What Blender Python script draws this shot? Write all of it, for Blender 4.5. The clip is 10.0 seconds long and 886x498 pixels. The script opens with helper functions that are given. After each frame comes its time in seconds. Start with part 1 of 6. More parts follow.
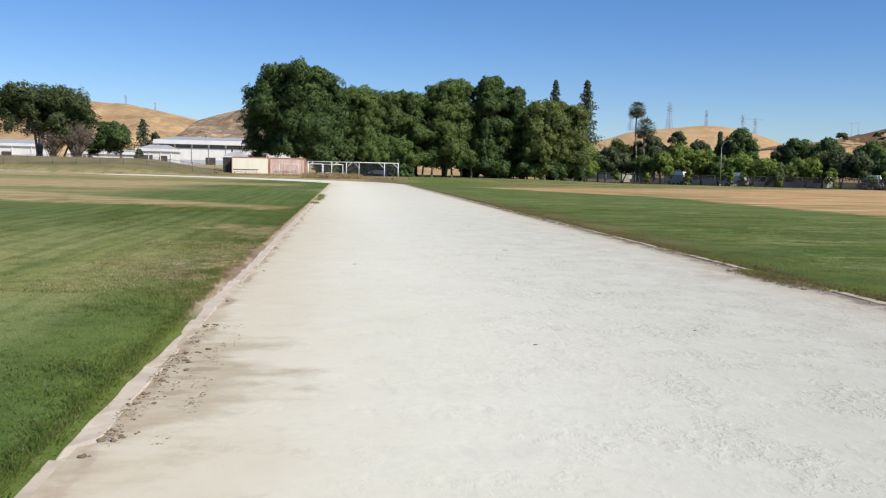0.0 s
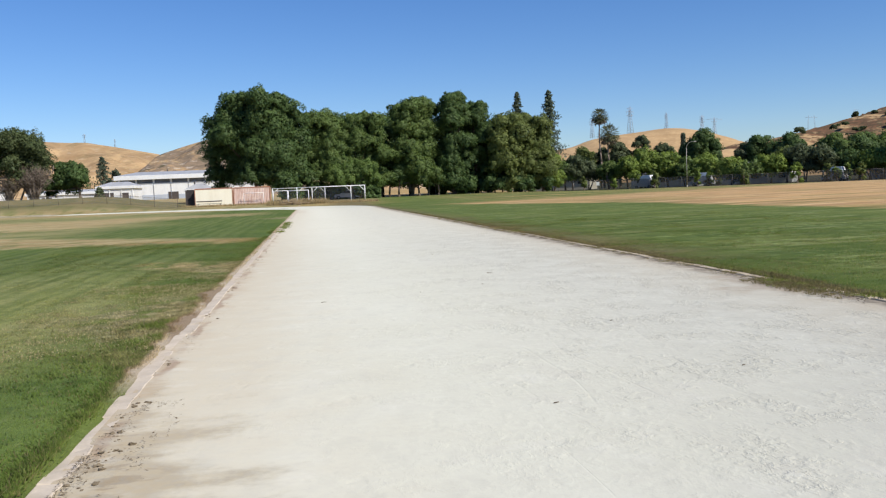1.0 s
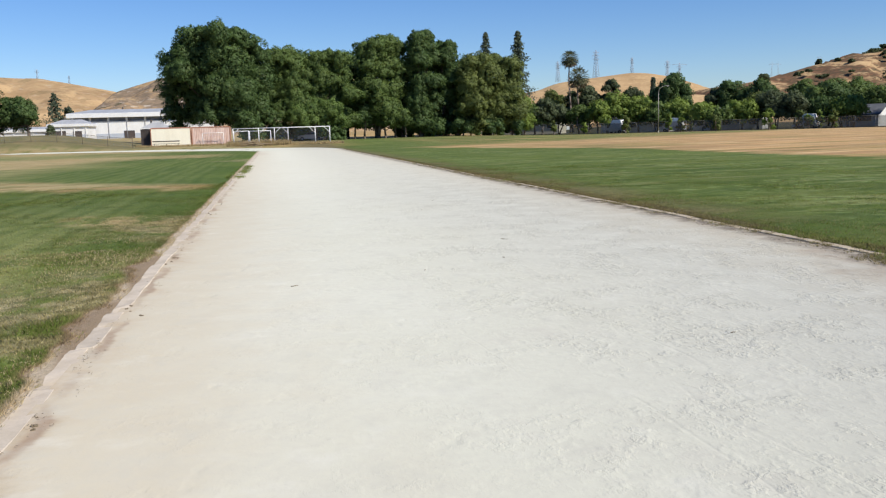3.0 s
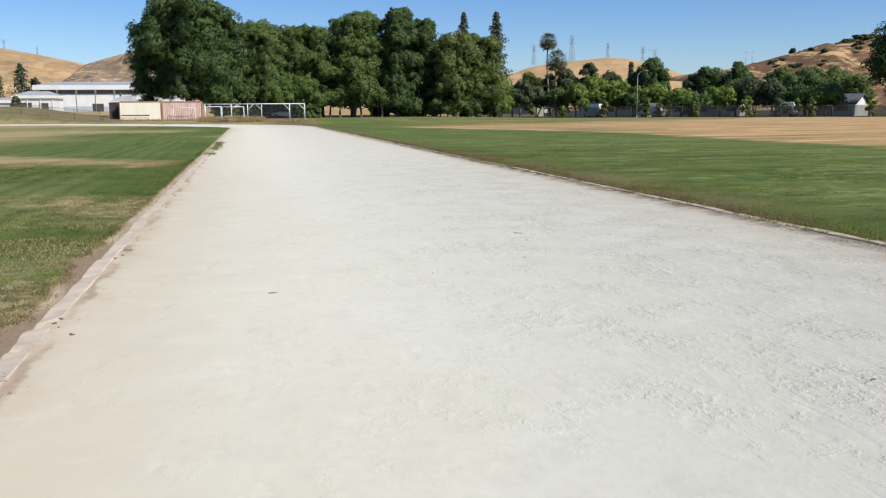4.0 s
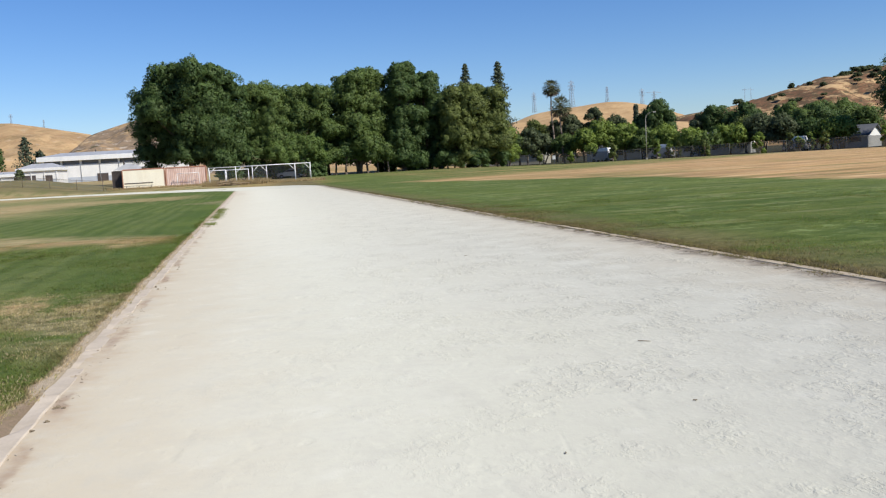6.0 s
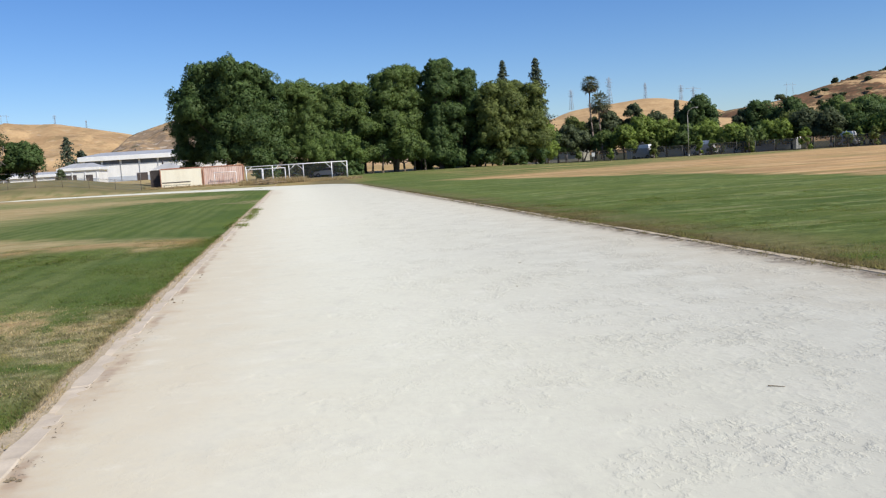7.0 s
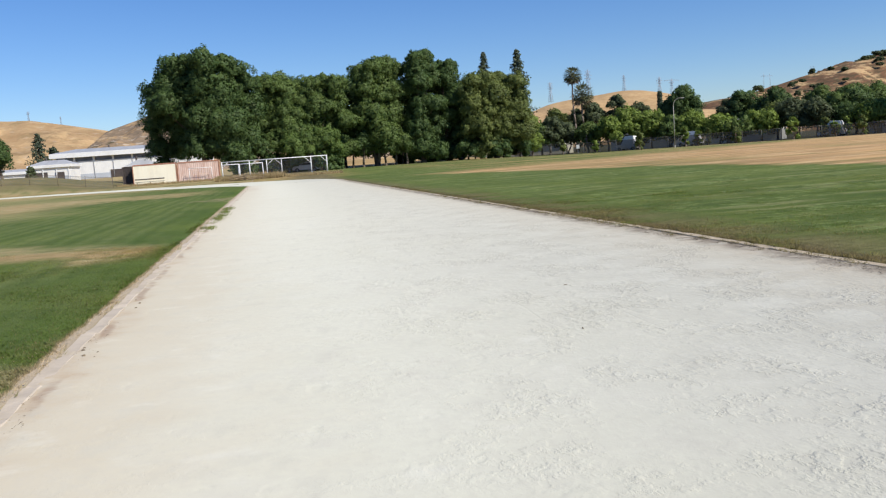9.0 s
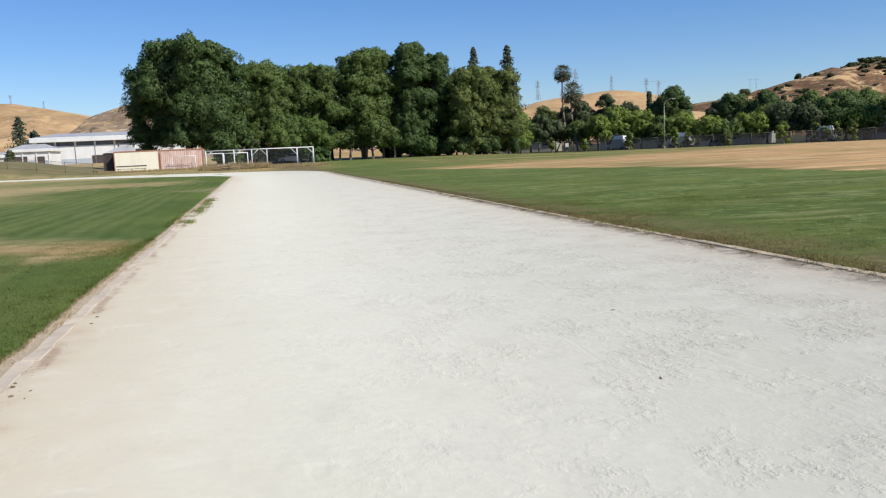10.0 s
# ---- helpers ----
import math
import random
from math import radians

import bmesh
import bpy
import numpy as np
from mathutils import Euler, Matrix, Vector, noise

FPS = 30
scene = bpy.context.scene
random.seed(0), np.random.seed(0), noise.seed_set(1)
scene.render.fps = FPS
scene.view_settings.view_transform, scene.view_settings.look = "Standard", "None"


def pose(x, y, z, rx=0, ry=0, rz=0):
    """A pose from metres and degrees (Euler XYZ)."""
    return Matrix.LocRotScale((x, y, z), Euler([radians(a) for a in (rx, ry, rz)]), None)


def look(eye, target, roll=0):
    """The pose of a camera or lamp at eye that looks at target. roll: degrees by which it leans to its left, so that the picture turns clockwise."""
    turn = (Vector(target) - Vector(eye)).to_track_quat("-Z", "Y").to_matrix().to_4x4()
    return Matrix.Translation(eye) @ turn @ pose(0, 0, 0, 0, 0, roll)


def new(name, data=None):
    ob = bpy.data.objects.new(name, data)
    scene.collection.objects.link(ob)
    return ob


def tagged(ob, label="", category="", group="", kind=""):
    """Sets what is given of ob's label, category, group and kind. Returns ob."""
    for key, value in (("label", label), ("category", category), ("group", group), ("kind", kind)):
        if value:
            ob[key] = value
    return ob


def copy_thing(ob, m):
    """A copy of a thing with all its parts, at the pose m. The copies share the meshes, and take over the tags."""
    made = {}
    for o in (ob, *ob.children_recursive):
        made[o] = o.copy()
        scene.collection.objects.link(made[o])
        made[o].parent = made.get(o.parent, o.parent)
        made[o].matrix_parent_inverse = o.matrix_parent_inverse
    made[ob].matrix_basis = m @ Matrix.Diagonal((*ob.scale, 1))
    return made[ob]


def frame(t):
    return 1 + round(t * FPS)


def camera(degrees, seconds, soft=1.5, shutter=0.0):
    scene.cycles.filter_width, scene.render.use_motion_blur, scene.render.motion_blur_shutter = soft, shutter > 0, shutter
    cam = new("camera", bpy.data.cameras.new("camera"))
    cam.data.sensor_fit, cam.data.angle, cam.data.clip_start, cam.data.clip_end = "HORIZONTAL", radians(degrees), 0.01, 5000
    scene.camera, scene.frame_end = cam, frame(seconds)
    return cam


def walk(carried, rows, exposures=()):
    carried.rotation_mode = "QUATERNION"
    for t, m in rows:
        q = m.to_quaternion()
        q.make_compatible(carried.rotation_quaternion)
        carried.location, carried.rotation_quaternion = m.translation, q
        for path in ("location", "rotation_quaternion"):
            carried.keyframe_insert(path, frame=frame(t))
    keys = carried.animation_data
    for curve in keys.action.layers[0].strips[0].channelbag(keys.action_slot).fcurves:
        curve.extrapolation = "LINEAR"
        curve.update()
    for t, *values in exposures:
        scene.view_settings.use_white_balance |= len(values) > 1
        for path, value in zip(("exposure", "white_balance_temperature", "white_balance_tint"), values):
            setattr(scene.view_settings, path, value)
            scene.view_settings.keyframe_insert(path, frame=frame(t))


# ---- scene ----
cam = camera(54.26, 10.0, soft=1.2)

# seconds, eye, yaw to the left of +y, pitch, roll
PATH = [
    (0, (1.374, 0.000, 1.481), -6.57, -5.10, 1.32),
    (0.5, (1.430, 0.775, 1.515), -9.21, -3.35, -3.03),
    (1, (1.459, 1.622, 1.487), -8.49, -3.95, -2.38),
    (1.5, (1.531, 2.421, 1.478), -9.71, -5.50, -4.28),
    (2, (1.530, 3.298, 1.463), -10.88, -7.11, -3.95),
    (2.2, (1.498, 3.637, 1.501), -11.19, -7.52, -3.80),
    (3.3, (1.426, 5.436, 1.491), -11.07, -7.73, -0.83),
    (3.5, (1.473, 5.782, 1.433), -11.71, -7.60, -0.58),
    (4, (1.404, 6.693, 1.424), -12.60, -9.06, -0.40),
    (4.5, (1.431, 7.454, 1.437), -13.02, -9.35, -1.39),
    (5, (1.426, 8.355, 1.450), -11.48, -7.20, -3.11),
    (5.5, (1.545, 9.238, 1.449), -12.85, -5.94, -3.83),
    (5.7, (1.519, 9.564, 1.501), -12.62, -5.71, -3.45),
    (6.8, (1.571, 11.252, 1.499), -10.29, -5.77, -3.87),
    (7, (1.641, 11.565, 1.482), -9.68, -5.66, -3.57),
    (7.5, (1.772, 12.339, 1.456), -11.55, -5.29, -4.21),
    (8, (1.783, 13.126, 1.448), -11.46, -3.78, -3.74),
    (8.5, (1.837, 13.910, 1.453), -11.15, -4.46, -4.07),
    (9, (1.800, 14.784, 1.453), -10.93, -6.15, -4.08),
    (9.5, (1.810, 15.537, 1.479), -11.99, -6.12, -4.29),
    (10, (1.775, 16.437, 1.464), -12.01, -6.54, -2.53),
]


def aim(eye, yaw, pitch, roll):
    a, b = radians(yaw), radians(pitch)
    way = Vector((-math.sin(a) * math.cos(b), math.cos(a) * math.cos(b), math.sin(b)))
    return look(eye, Vector(eye) + way, roll)


walk(cam, [(t, aim(eye, yaw, pitch, roll)) for t, eye, yaw, pitch, roll in PATH])
scene.view_settings.exposure = 0.0

# ---- daylight ----
SUN_UP, SUN_WAY = radians(44), Vector((0.72, -0.694))     # height; towards the sun, on the plan
world = bpy.data.worlds.new("sky")
scene.world = world
world.use_nodes = True
sky = world.node_tree.nodes.new("ShaderNodeTexSky")
sky.sky_type, sky.sun_disc = "NISHITA", False
sky.sun_elevation, sky.sun_rotation = SUN_UP, math.atan2(SUN_WAY.x, SUN_WAY.y)
sky.air_density, sky.dust_density, sky.ozone_density, sky.altitude = 1.0, 0.0, 2.7, 50
deep = world.node_tree.nodes.new("ShaderNodeHueSaturation")      # the clear, deep blue of dry air
deep.inputs["Hue"].default_value, deep.inputs["Saturation"].default_value = 0.5, 1.2
world.node_tree.links.new(sky.outputs[0], deep.inputs["Color"])
blue = world.node_tree.nodes.new("ShaderNodeMix")
blue.data_type, blue.blend_type = "RGBA", "MULTIPLY"
blue.inputs[0].default_value, blue.inputs[7].default_value = 1.0, (0.83, 0.97, 1.29, 1)
world.node_tree.links.new(deep.outputs[0], blue.inputs[6])
world.node_tree.links.new(blue.outputs[2], world.node_tree.nodes["Background"].inputs[0])
world.node_tree.nodes["Background"].inputs[1].default_value = 0.092
sun = new("sun", bpy.data.lights.new("sun", "SUN"))
sun.data.energy, sun.data.angle, sun.data.color = 5.7, radians(0.53), (1.0, 0.95, 0.855)
sun_dir = Vector((SUN_WAY.x * math.cos(SUN_UP), SUN_WAY.y * math.cos(SUN_UP), math.sin(SUN_UP)))
sun.matrix_world = look(sun_dir * 100, (0, 0, 0))

# ---- plan ----
WIDE = 7.95          # the track's width between its kerbs; the left kerb's inner edge is x = 0
KERB = 0.14


# waves (size, turns per metre in radians, start) in the width of the bare margin beside the left kerb
MARGIN = ((0.055, 1.7, 0.0), (0.05, 4.1, 1.0), (0.04, 9.3, 2.0))


def smooth(a, b, v):
    u = np.clip((np.asarray(v, float) - a) / (b - a), 0, 1)
    return u * u * (3 - 2 * u)


def rise(x, y):
    """The lie of the land: flat playing field, a low rise behind the goals, a bank before the school."""
    mid = 1 - smooth(30, 60, x)
    low = 0.012 * np.clip(np.asarray(y, float) - 100, 0, 40) * mid
    far = 1.5 * smooth(168, 225, y) * mid
    bank = 2.0 * smooth(-15, -30, x) * smooth(117, 131, y) * (1 - 0.45 * smooth(136, 160, y))
    return low + np.maximum(far, bank)


def margin(y):
    """Width of the bare margin between the left kerb and the grass."""
    w = 0.045 + sum(a * np.sin(b * y + c) for a, b, c in MARGIN)
    return np.maximum(w, 0) * smooth(8, 10.5, y) * (0.22 + 0.78 * smooth(20, 15, y))


# ---- materials ----
class Sock:
    """A node socket with arithmetic."""
    def __init__(self, tree, out):
        self.tree, self.out = tree, out

    def op(self, how, other=0.0, third=None, clamp=False):
        n = self.tree.nodes.new("ShaderNodeMath")
        n.operation, n.use_clamp = how, clamp
        for k, v in enumerate((self, other, third)):
            if isinstance(v, Sock):
                self.tree.links.new(v.out, n.inputs[k])
            elif v is not None:
                n.inputs[k].default_value = v
        return Sock(self.tree, n.outputs[0])

    def __add__(self, o): return self.op("ADD", o)
    def __sub__(self, o): return self.op("SUBTRACT", o)
    def __mul__(self, o): return self.op("MULTIPLY", o)
    def most(self, o): return self.op("MAXIMUM", o)
    def least(self, o): return self.op("MINIMUM", o)
    def abs(self): return self.op("ABSOLUTE")

    def step(self, a, b):
        """0 at a, 1 at b, smoothly."""
        n = self.tree.nodes.new("ShaderNodeMapRange")
        n.interpolation_type = "SMOOTHSTEP"
        self.tree.links.new(self.out, n.inputs[0])
        lo, hi, flip = (a, b, False) if a < b else (b, a, True)
        n.inputs[1].default_value, n.inputs[2].default_value = lo, hi
        n.inputs[3].default_value, n.inputs[4].default_value = (1, 0) if flip else (0, 1)
        return Sock(self.tree, n.outputs[0])


class Paint:
    """A Principled material and the nodes to drive it."""
    def __init__(self, name, rough=0.8, metal=0.0, gloss=0.5):
        self.mat = bpy.data.materials.new(name)
        self.mat.use_nodes = True
        self.tree = self.mat.node_tree
        self.bsdf = self.tree.nodes["Principled BSDF"]
        self.bsdf.inputs["Roughness"].default_value = rough
        self.bsdf.inputs["Metallic"].default_value = metal
        self.bsdf.inputs["Specular IOR Level"].default_value = gloss

    def node(self, kind):
        return self.tree.nodes.new(kind)

    def place(self):
        return self.node("ShaderNodeNewGeometry").outputs["Position"]

    def axes(self):
        n = self.node("ShaderNodeSeparateXYZ")
        self.tree.links.new(self.place(), n.inputs[0])
        return [Sock(self.tree, n.outputs[k]) for k in range(3)]

    def noise(self, scale, detail=4.0, stretch=(1, 1, 1), rough=0.55, own=False):
        m = self.node("ShaderNodeMapping")
        m.inputs["Scale"].default_value = stretch
        src = self.node("ShaderNodeTexCoord").outputs["Object"] if own else self.place()
        self.tree.links.new(src, m.inputs[0])
        n = self.node("ShaderNodeTexNoise")
        n.inputs["Scale"].default_value, n.inputs["Detail"].default_value, n.inputs["Roughness"].default_value = scale, detail, rough
        self.tree.links.new(m.outputs[0], n.inputs[0])
        return Sock(self.tree, n.outputs[0])

    def cells(self, scale, feature="F1"):
        n = self.node("ShaderNodeTexVoronoi")
        n.feature = feature
        n.inputs["Scale"].default_value = scale
        self.tree.links.new(self.place(), n.inputs[0])
        return Sock(self.tree, n.outputs[0])

    def chance(self, island=True):
        if island:
            return Sock(self.tree, self.node("ShaderNodeNewGeometry").outputs["Random Per Island"])
        return Sock(self.tree, self.node("ShaderNodeObjectInfo").outputs["Random"])

    def mix(self, fac, a, b, blend="MIX"):
        n = self.node("ShaderNodeMix")
        n.data_type, n.blend_type = "RGBA", blend
        for k, v in ((0, fac), (6, a), (7, b)):
            if isinstance(v, Sock):
                self.tree.links.new(v.out, n.inputs[k])
            elif k == 0:
                n.inputs[k].default_value = v
            else:
                n.inputs[k].default_value = (*v, 1)
        return Sock(self.tree, n.outputs[2])

    def colour(self, c):
        if isinstance(c, Sock):
            self.tree.links.new(c.out, self.bsdf.inputs["Base Color"])
        else:
            self.bsdf.inputs["Base Color"].default_value = (*c, 1)
        return self

    def relief(self, height, strength=0.5, depth=0.02):
        n = self.node("ShaderNodeBump")
        n.inputs["Strength"].default_value, n.inputs["Distance"].default_value = strength, depth
        self.tree.links.new(height.out, n.inputs["Height"])
        self.tree.links.new(n.outputs[0], self.bsdf.inputs["Normal"])
        return self


def worn(name, base, other, scale=2.0, fine=30.0, rough=0.8, metal=0.0, depth=0.004, spread=0.0, streak=(1, 1, 1)):
    """A surface of two tones in stains, with fine grain."""
    p = Paint(name, rough, metal)
    c = p.mix(p.noise(scale, 5, streak).step(0.38, 0.68), base, other)
    c = p.mix(p.noise(fine, 3).step(0.3, 0.75) * 0.35, c, tuple(v * 0.72 for v in base))
    if spread:
        c = p.mix(p.chance(False) * spread, c, tuple(v * 0.6 for v in base))
    p.colour(c).relief(p.noise(fine, 4), 0.5, depth)
    return p.mat


GREEN, LUSH, STRAW, SOIL = (0.150, 0.184, 0.042), (0.102, 0.143, 0.030), (0.53, 0.325, 0.148), (0.23, 0.165, 0.108)


def turf(p):
    """The playing field's colour by place: green and lush bands, dry straw areas, bare soil at the kerbs."""
    x, y, z = p.axes()
    broad = p.noise(0.10, 4, (0.55, 1.2, 1))
    lawn = x.step(0.5, 7.0)
    patch = p.noise(0.55, 5, (0.45, 1.1, 1)) * lawn + p.noise(0.75, 5, (1.2, 0.35, 1)) * (lawn * -1.0 + 1.0)
    fine = p.noise(5.0, 4)
    c = p.mix(broad.step(0.40, 0.62), LUSH, GREEN)
    c = p.mix(patch.step(0.48, 0.74) * 0.5, c, (0.175, 0.185, 0.065))
    c = p.mix((x * -1.0 + (broad - 0.5) * 2.0).step(0.9, 2.4) * y.step(27.0, 17.0) * (patch.step(0.30, 0.62) * 0.6 + 0.25), c, (0.285, 0.285, 0.10))
    # mown stripes: along the track on the left, across it on the right
    along = ((x * 2.9 + y * 0.05 + (broad - 0.5) * 2.2).op("SINE")).step(-0.3, 0.7) * (x * -1.0).step(0.5, 2.5)
    across = (y * 0.9 + x * 0.25 + (broad - 0.5) * 9.0).op("SINE").step(0.0, 1.0) * x.step(8.0, 11.0)
    c = p.mix(across * (patch.step(0.3, 0.6) * 0.35 + 0.08), c, (0.215, 0.232, 0.072))
    swath = p.noise(0.9, 4, (1.4, 0.16, 1), 0.6).step(0.42, 0.60) * (x * -1.0).step(0.6, 2.6)
    c = p.mix(along.most(swath) * (y.step(30.0, 18.0) * 0.55 + 0.45) * (patch.step(0.3, 0.6) * 0.4 + 0.4), c, (0.285, 0.28, 0.11))
    row = p.noise(1.9, 5, (1.2, 0.06, 1), 0.65).step(0.49, 0.60) * (x * -1.0).step(0.9, 2.4)
    c = p.mix(row * 0.55, c, (0.105, 0.138, 0.034))
    pale = p.noise(0.8, 4, (0.28, 1.3, 1), 0.6).step(0.52, 0.66) * x.step(9.0, 11.0)
    c = p.mix(pale * 0.75, c, (0.29, 0.285, 0.14))
    c = p.mix(p.noise(1.5, 6, (0.8, 1.0, 1), 0.7).step(0.48, 0.66) * 0.5, c, (0.064, 0.098, 0.020))
    c = p.mix(p.noise(4.2, 5, (1, 0.8, 1), 0.7).step(0.50, 0.68) * 0.45, c, (0.056, 0.085, 0.018))
    c = p.mix(p.noise(6.5, 4, (1, 0.8, 1), 0.7).step(0.56, 0.70) * 0.4, c, (0.23, 0.235, 0.085))
    clover = p.noise(0.32, 4, (0.7, 1, 1), 0.6).step(0.46, 0.58) * p.noise(3.6, 5, (0.7, 1.0, 1), 0.75).step(0.50, 0.60) * x.step(9.0, 10.5)
    c = p.mix(clover * 0.9, c, (0.27, 0.325, 0.13))
    clumps = p.noise(1.3, 6, (0.8, 1.3, 1), 0.72)
    c = p.mix(clumps.step(0.55, 0.66) * x.step(8.6, 9.6) * 0.5, c, (0.235, 0.25, 0.095))
    c = p.mix(clumps.step(0.45, 0.36) * x.step(8.4, 9.2) * 0.6, c, (0.050, 0.082, 0.018))
    c = p.mix(p.noise(0.7, 6, (0.45, 1.1, 1), 0.7).step(0.50, 0.62) * x.step(8.3, 9.0) * 0.55, c, (0.060, 0.100, 0.022))
    # fine mower lines on the inner lawn
    lines_in = (x * 11.0 + (broad - 0.5) * 5.0 + (patch - 0.5) * 4.0).op("SINE")
    inner = (x * -1.0).step(0.5, 1.6) * y.step(12.0, 20.0) * (patch.step(0.32, 0.6) * 0.7 + 0.3)
    c = p.mix(lines_in.step(0.2, 0.8) * inner * 0.34, c, (0.20, 0.22, 0.085))
    c = p.mix(lines_in.step(-0.3, -0.9) * inner * 0.40, c, (0.070, 0.105, 0.026))
    # the side inside the track is mown shorter and drier; outside it the turf is denser and darker
    c = p.mix((x * -1.0).step(0.0, 0.3) * y.step(13.0, 5.0), c, p.mix(1.0, c, (0.86, 0.98, 0.98), "MULTIPLY"))
    c = p.mix((x * -1.0).step(0.0, 0.3) * y.step(14.0, 24.0), c, p.mix(1.0, c, (0.72, 0.80, 0.70), "MULTIPLY"))
    c = p.mix(x.step(8.0, 8.4), c, p.mix(1.0, c, (0.77, 0.81, 0.70), "MULTIPLY"))
    # straw: the right-hand field, the left-hand far field, and the land behind
    wob = (broad - 0.5) * 14 + (patch - 0.5) * 12
    edge = (y - 60).most(0.0) * -0.4 + 24.0
    dry = (x - edge + (patch - 0.5) * 5.0).step(-0.9, 0.9) * ((x - 22) * 0.72 + 90 - y + wob).step(-7.0, 7.0)
    streak = p.noise(0.16, 5, (0.35, 1.4, 1), 0.6)
    dry = dry * (streak.step(0.36, 0.52) * 0.55 + 0.45)
    band = ((y - 31.6 + (patch - 0.5) * 4.0 + x * 0.62).abs() - ((x * -1.0) - 3.0).most(0.0) * 0.35).step(2.6, 0.0) * (x * -1.0).step(0.2, 0.9)
    band2 = (y - 68 + (patch - 0.5) * 16).abs().step(15.0, 9.0) * (x * -1.0 - (y * -0.12 + 16.0)).step(0.0, 6.0)
    band3 = (y - 20.0 + (patch - 0.5) * 2.0 + x * 0.9).abs().step(1.6, 0.4) * (x * -1.0).step(0.1, 0.5) * (x * -1.0).step(3.0, 1.5) * p.noise(1.8, 5, (1.0, 0.6, 1), 0.7).step(0.42, 0.60)
    band4 = (y - 78 + (patch - 0.5) * 20).abs().step(9.0, 3.0) * (x * -1.0).step(1.0, 5.0) * 0.8
    left = (band.most(band2).most(band4)) * (p.noise(1.1, 6, (0.7, 1.1, 1), 0.7).step(0.28, 0.58) * 0.66 + patch.step(0.3, 0.6) * 0.22)
    back = (y - 104 + wob * 0.5).step(-4.0, 4.0) * (x * -1.0).step(-14.0, -4.0) * (patch.step(0.3, 0.65) * 0.5 + 0.25)
    beyond = (y - 163.0).step(-4.0, 5.0) * x.step(52.0, 40.0) * 0.75
    dry = dry.most(left).most(band3).most(back).most(beyond)
    straw = p.mix(p.noise(0.26, 7, (0.35, 1.0, 1), 0.74).step(0.42, 0.60), STRAW, (0.34, 0.21, 0.10))
    straw = p.mix(p.noise(0.42, 7, (0.32, 1.0, 1), 0.74).step(0.50, 0.62) * 0.65, straw, (0.66, 0.47, 0.26))
    straw = p.mix(p.noise(0.23, 7, (0.4, 1.0, 1), 0.74).step(0.51, 0.63) * 0.6, straw, (0.28, 0.19, 0.085))
    straw = p.mix((x * -1.0).step(0.0, 0.5), straw, p.mix(p.noise(0.5, 5, (0.3, 1.2, 1), 0.65).step(0.42, 0.6), (0.40, 0.27, 0.135), (0.46, 0.36, 0.19)))
    thinning = p.noise(0.30, 6, (0.14, 1.2, 1), 0.68).step(0.47, 0.60) * x.step(16.0, 24.0) * y.step(60.0, 80.0) * 0.7
    dry = dry.most(thinning)
    parched = ((x * -1.0) + (broad - 0.5) * 8.0).step(6.0, 13.0) * (y + wob * 0.4).step(34.0, 46.0) * y.step(118.0, 112.0)
    c = p.mix(parched * (p.noise(0.5, 6, (0.22, 1.1, 1), 0.7).step(0.36, 0.62) * 0.55 + 0.2), c, (0.34, 0.285, 0.135))
    c = p.mix(dry, c, straw)
    c = p.mix(dry * p.noise(1.6, 6, (0.28, 1.5, 1), 0.7).step(0.54, 0.68) * 0.45, c, (0.19, 0.12, 0.06))
    c = p.mix(dry * p.noise(7.0, 4, (0.6, 1, 1), 0.7).step(0.5, 0.7) * 0.35, c, (0.60, 0.44, 0.24))
    bank = (y - 119.0 + (patch - 0.5) * 3.0).step(0.0, 6.0) * (x * -1.0).step(11.0, 18.0) * y.step(170.0, 150.0)
    c = p.mix(bank * 0.85, c, p.mix(p.noise(0.4, 5, (0.5, 1, 1), 0.65).step(0.35, 0.65), (0.185, 0.150, 0.075), (0.105, 0.105, 0.048)))
    # ground past the right fence: soil tones with the trees' shade painted in
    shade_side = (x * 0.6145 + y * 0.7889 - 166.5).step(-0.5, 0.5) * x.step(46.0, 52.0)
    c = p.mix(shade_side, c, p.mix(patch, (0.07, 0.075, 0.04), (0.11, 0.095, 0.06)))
    worn_row = (x * 0.6145 + y * 0.7889 - 163.6 + (patch - 0.5) * 2.0).abs().step(1.6, 0.5) * x.step(60.0, 75.0)
    c = p.mix(worn_row * 0.7, c, (0.66, 0.49, 0.29))
    # brown strips along the kerbs
    off = (x - 8.1).most((x * -1.0) - 0.14)
    bare = off.step(0.28, 0.04) * x.step(2.0, 6.0) * p.noise(1.3, 5, (1, 0.7, 1), 0.65).step(0.34, 0.52)
    c = p.mix(bare * 0.8, c, (0.095, 0.072, 0.045))
    near = off.step(1.9, 0.1) * (y + (broad - 0.5) * 20).step(12.5, 19.0) * x.step(2.0, 6.0)
    c = p.mix(near * patch.step(0.30, 0.62) * 0.8, c, p.mix(fine.step(0.35, 0.65), (0.125, 0.10, 0.05), (0.215, 0.175, 0.085)))
    spot = ((y - 13.0).abs() * 0.34 + off * 0.62).step(1.7, 0.5)
    spot2 = ((y - 20.3).abs() * 0.42 + off * 0.72).step(1.6, 0.6)
    spot3 = ((y - 60.0).abs() * 0.25 + off * 0.4).step(1.2, 0.5)
    side = (x * -1.0).step(0.0, 0.1)
    c = p.mix(spot.most(spot2).most(spot3) * side * p.noise(1.6, 4).step(0.35, 0.58), c, p.mix(fine.step(0.4, 0.62), (0.165, 0.150, 0.070), (0.34, 0.29, 0.155)))
    width = p.node("ShaderNodeValue")
    width.outputs[0].default_value = 0.045
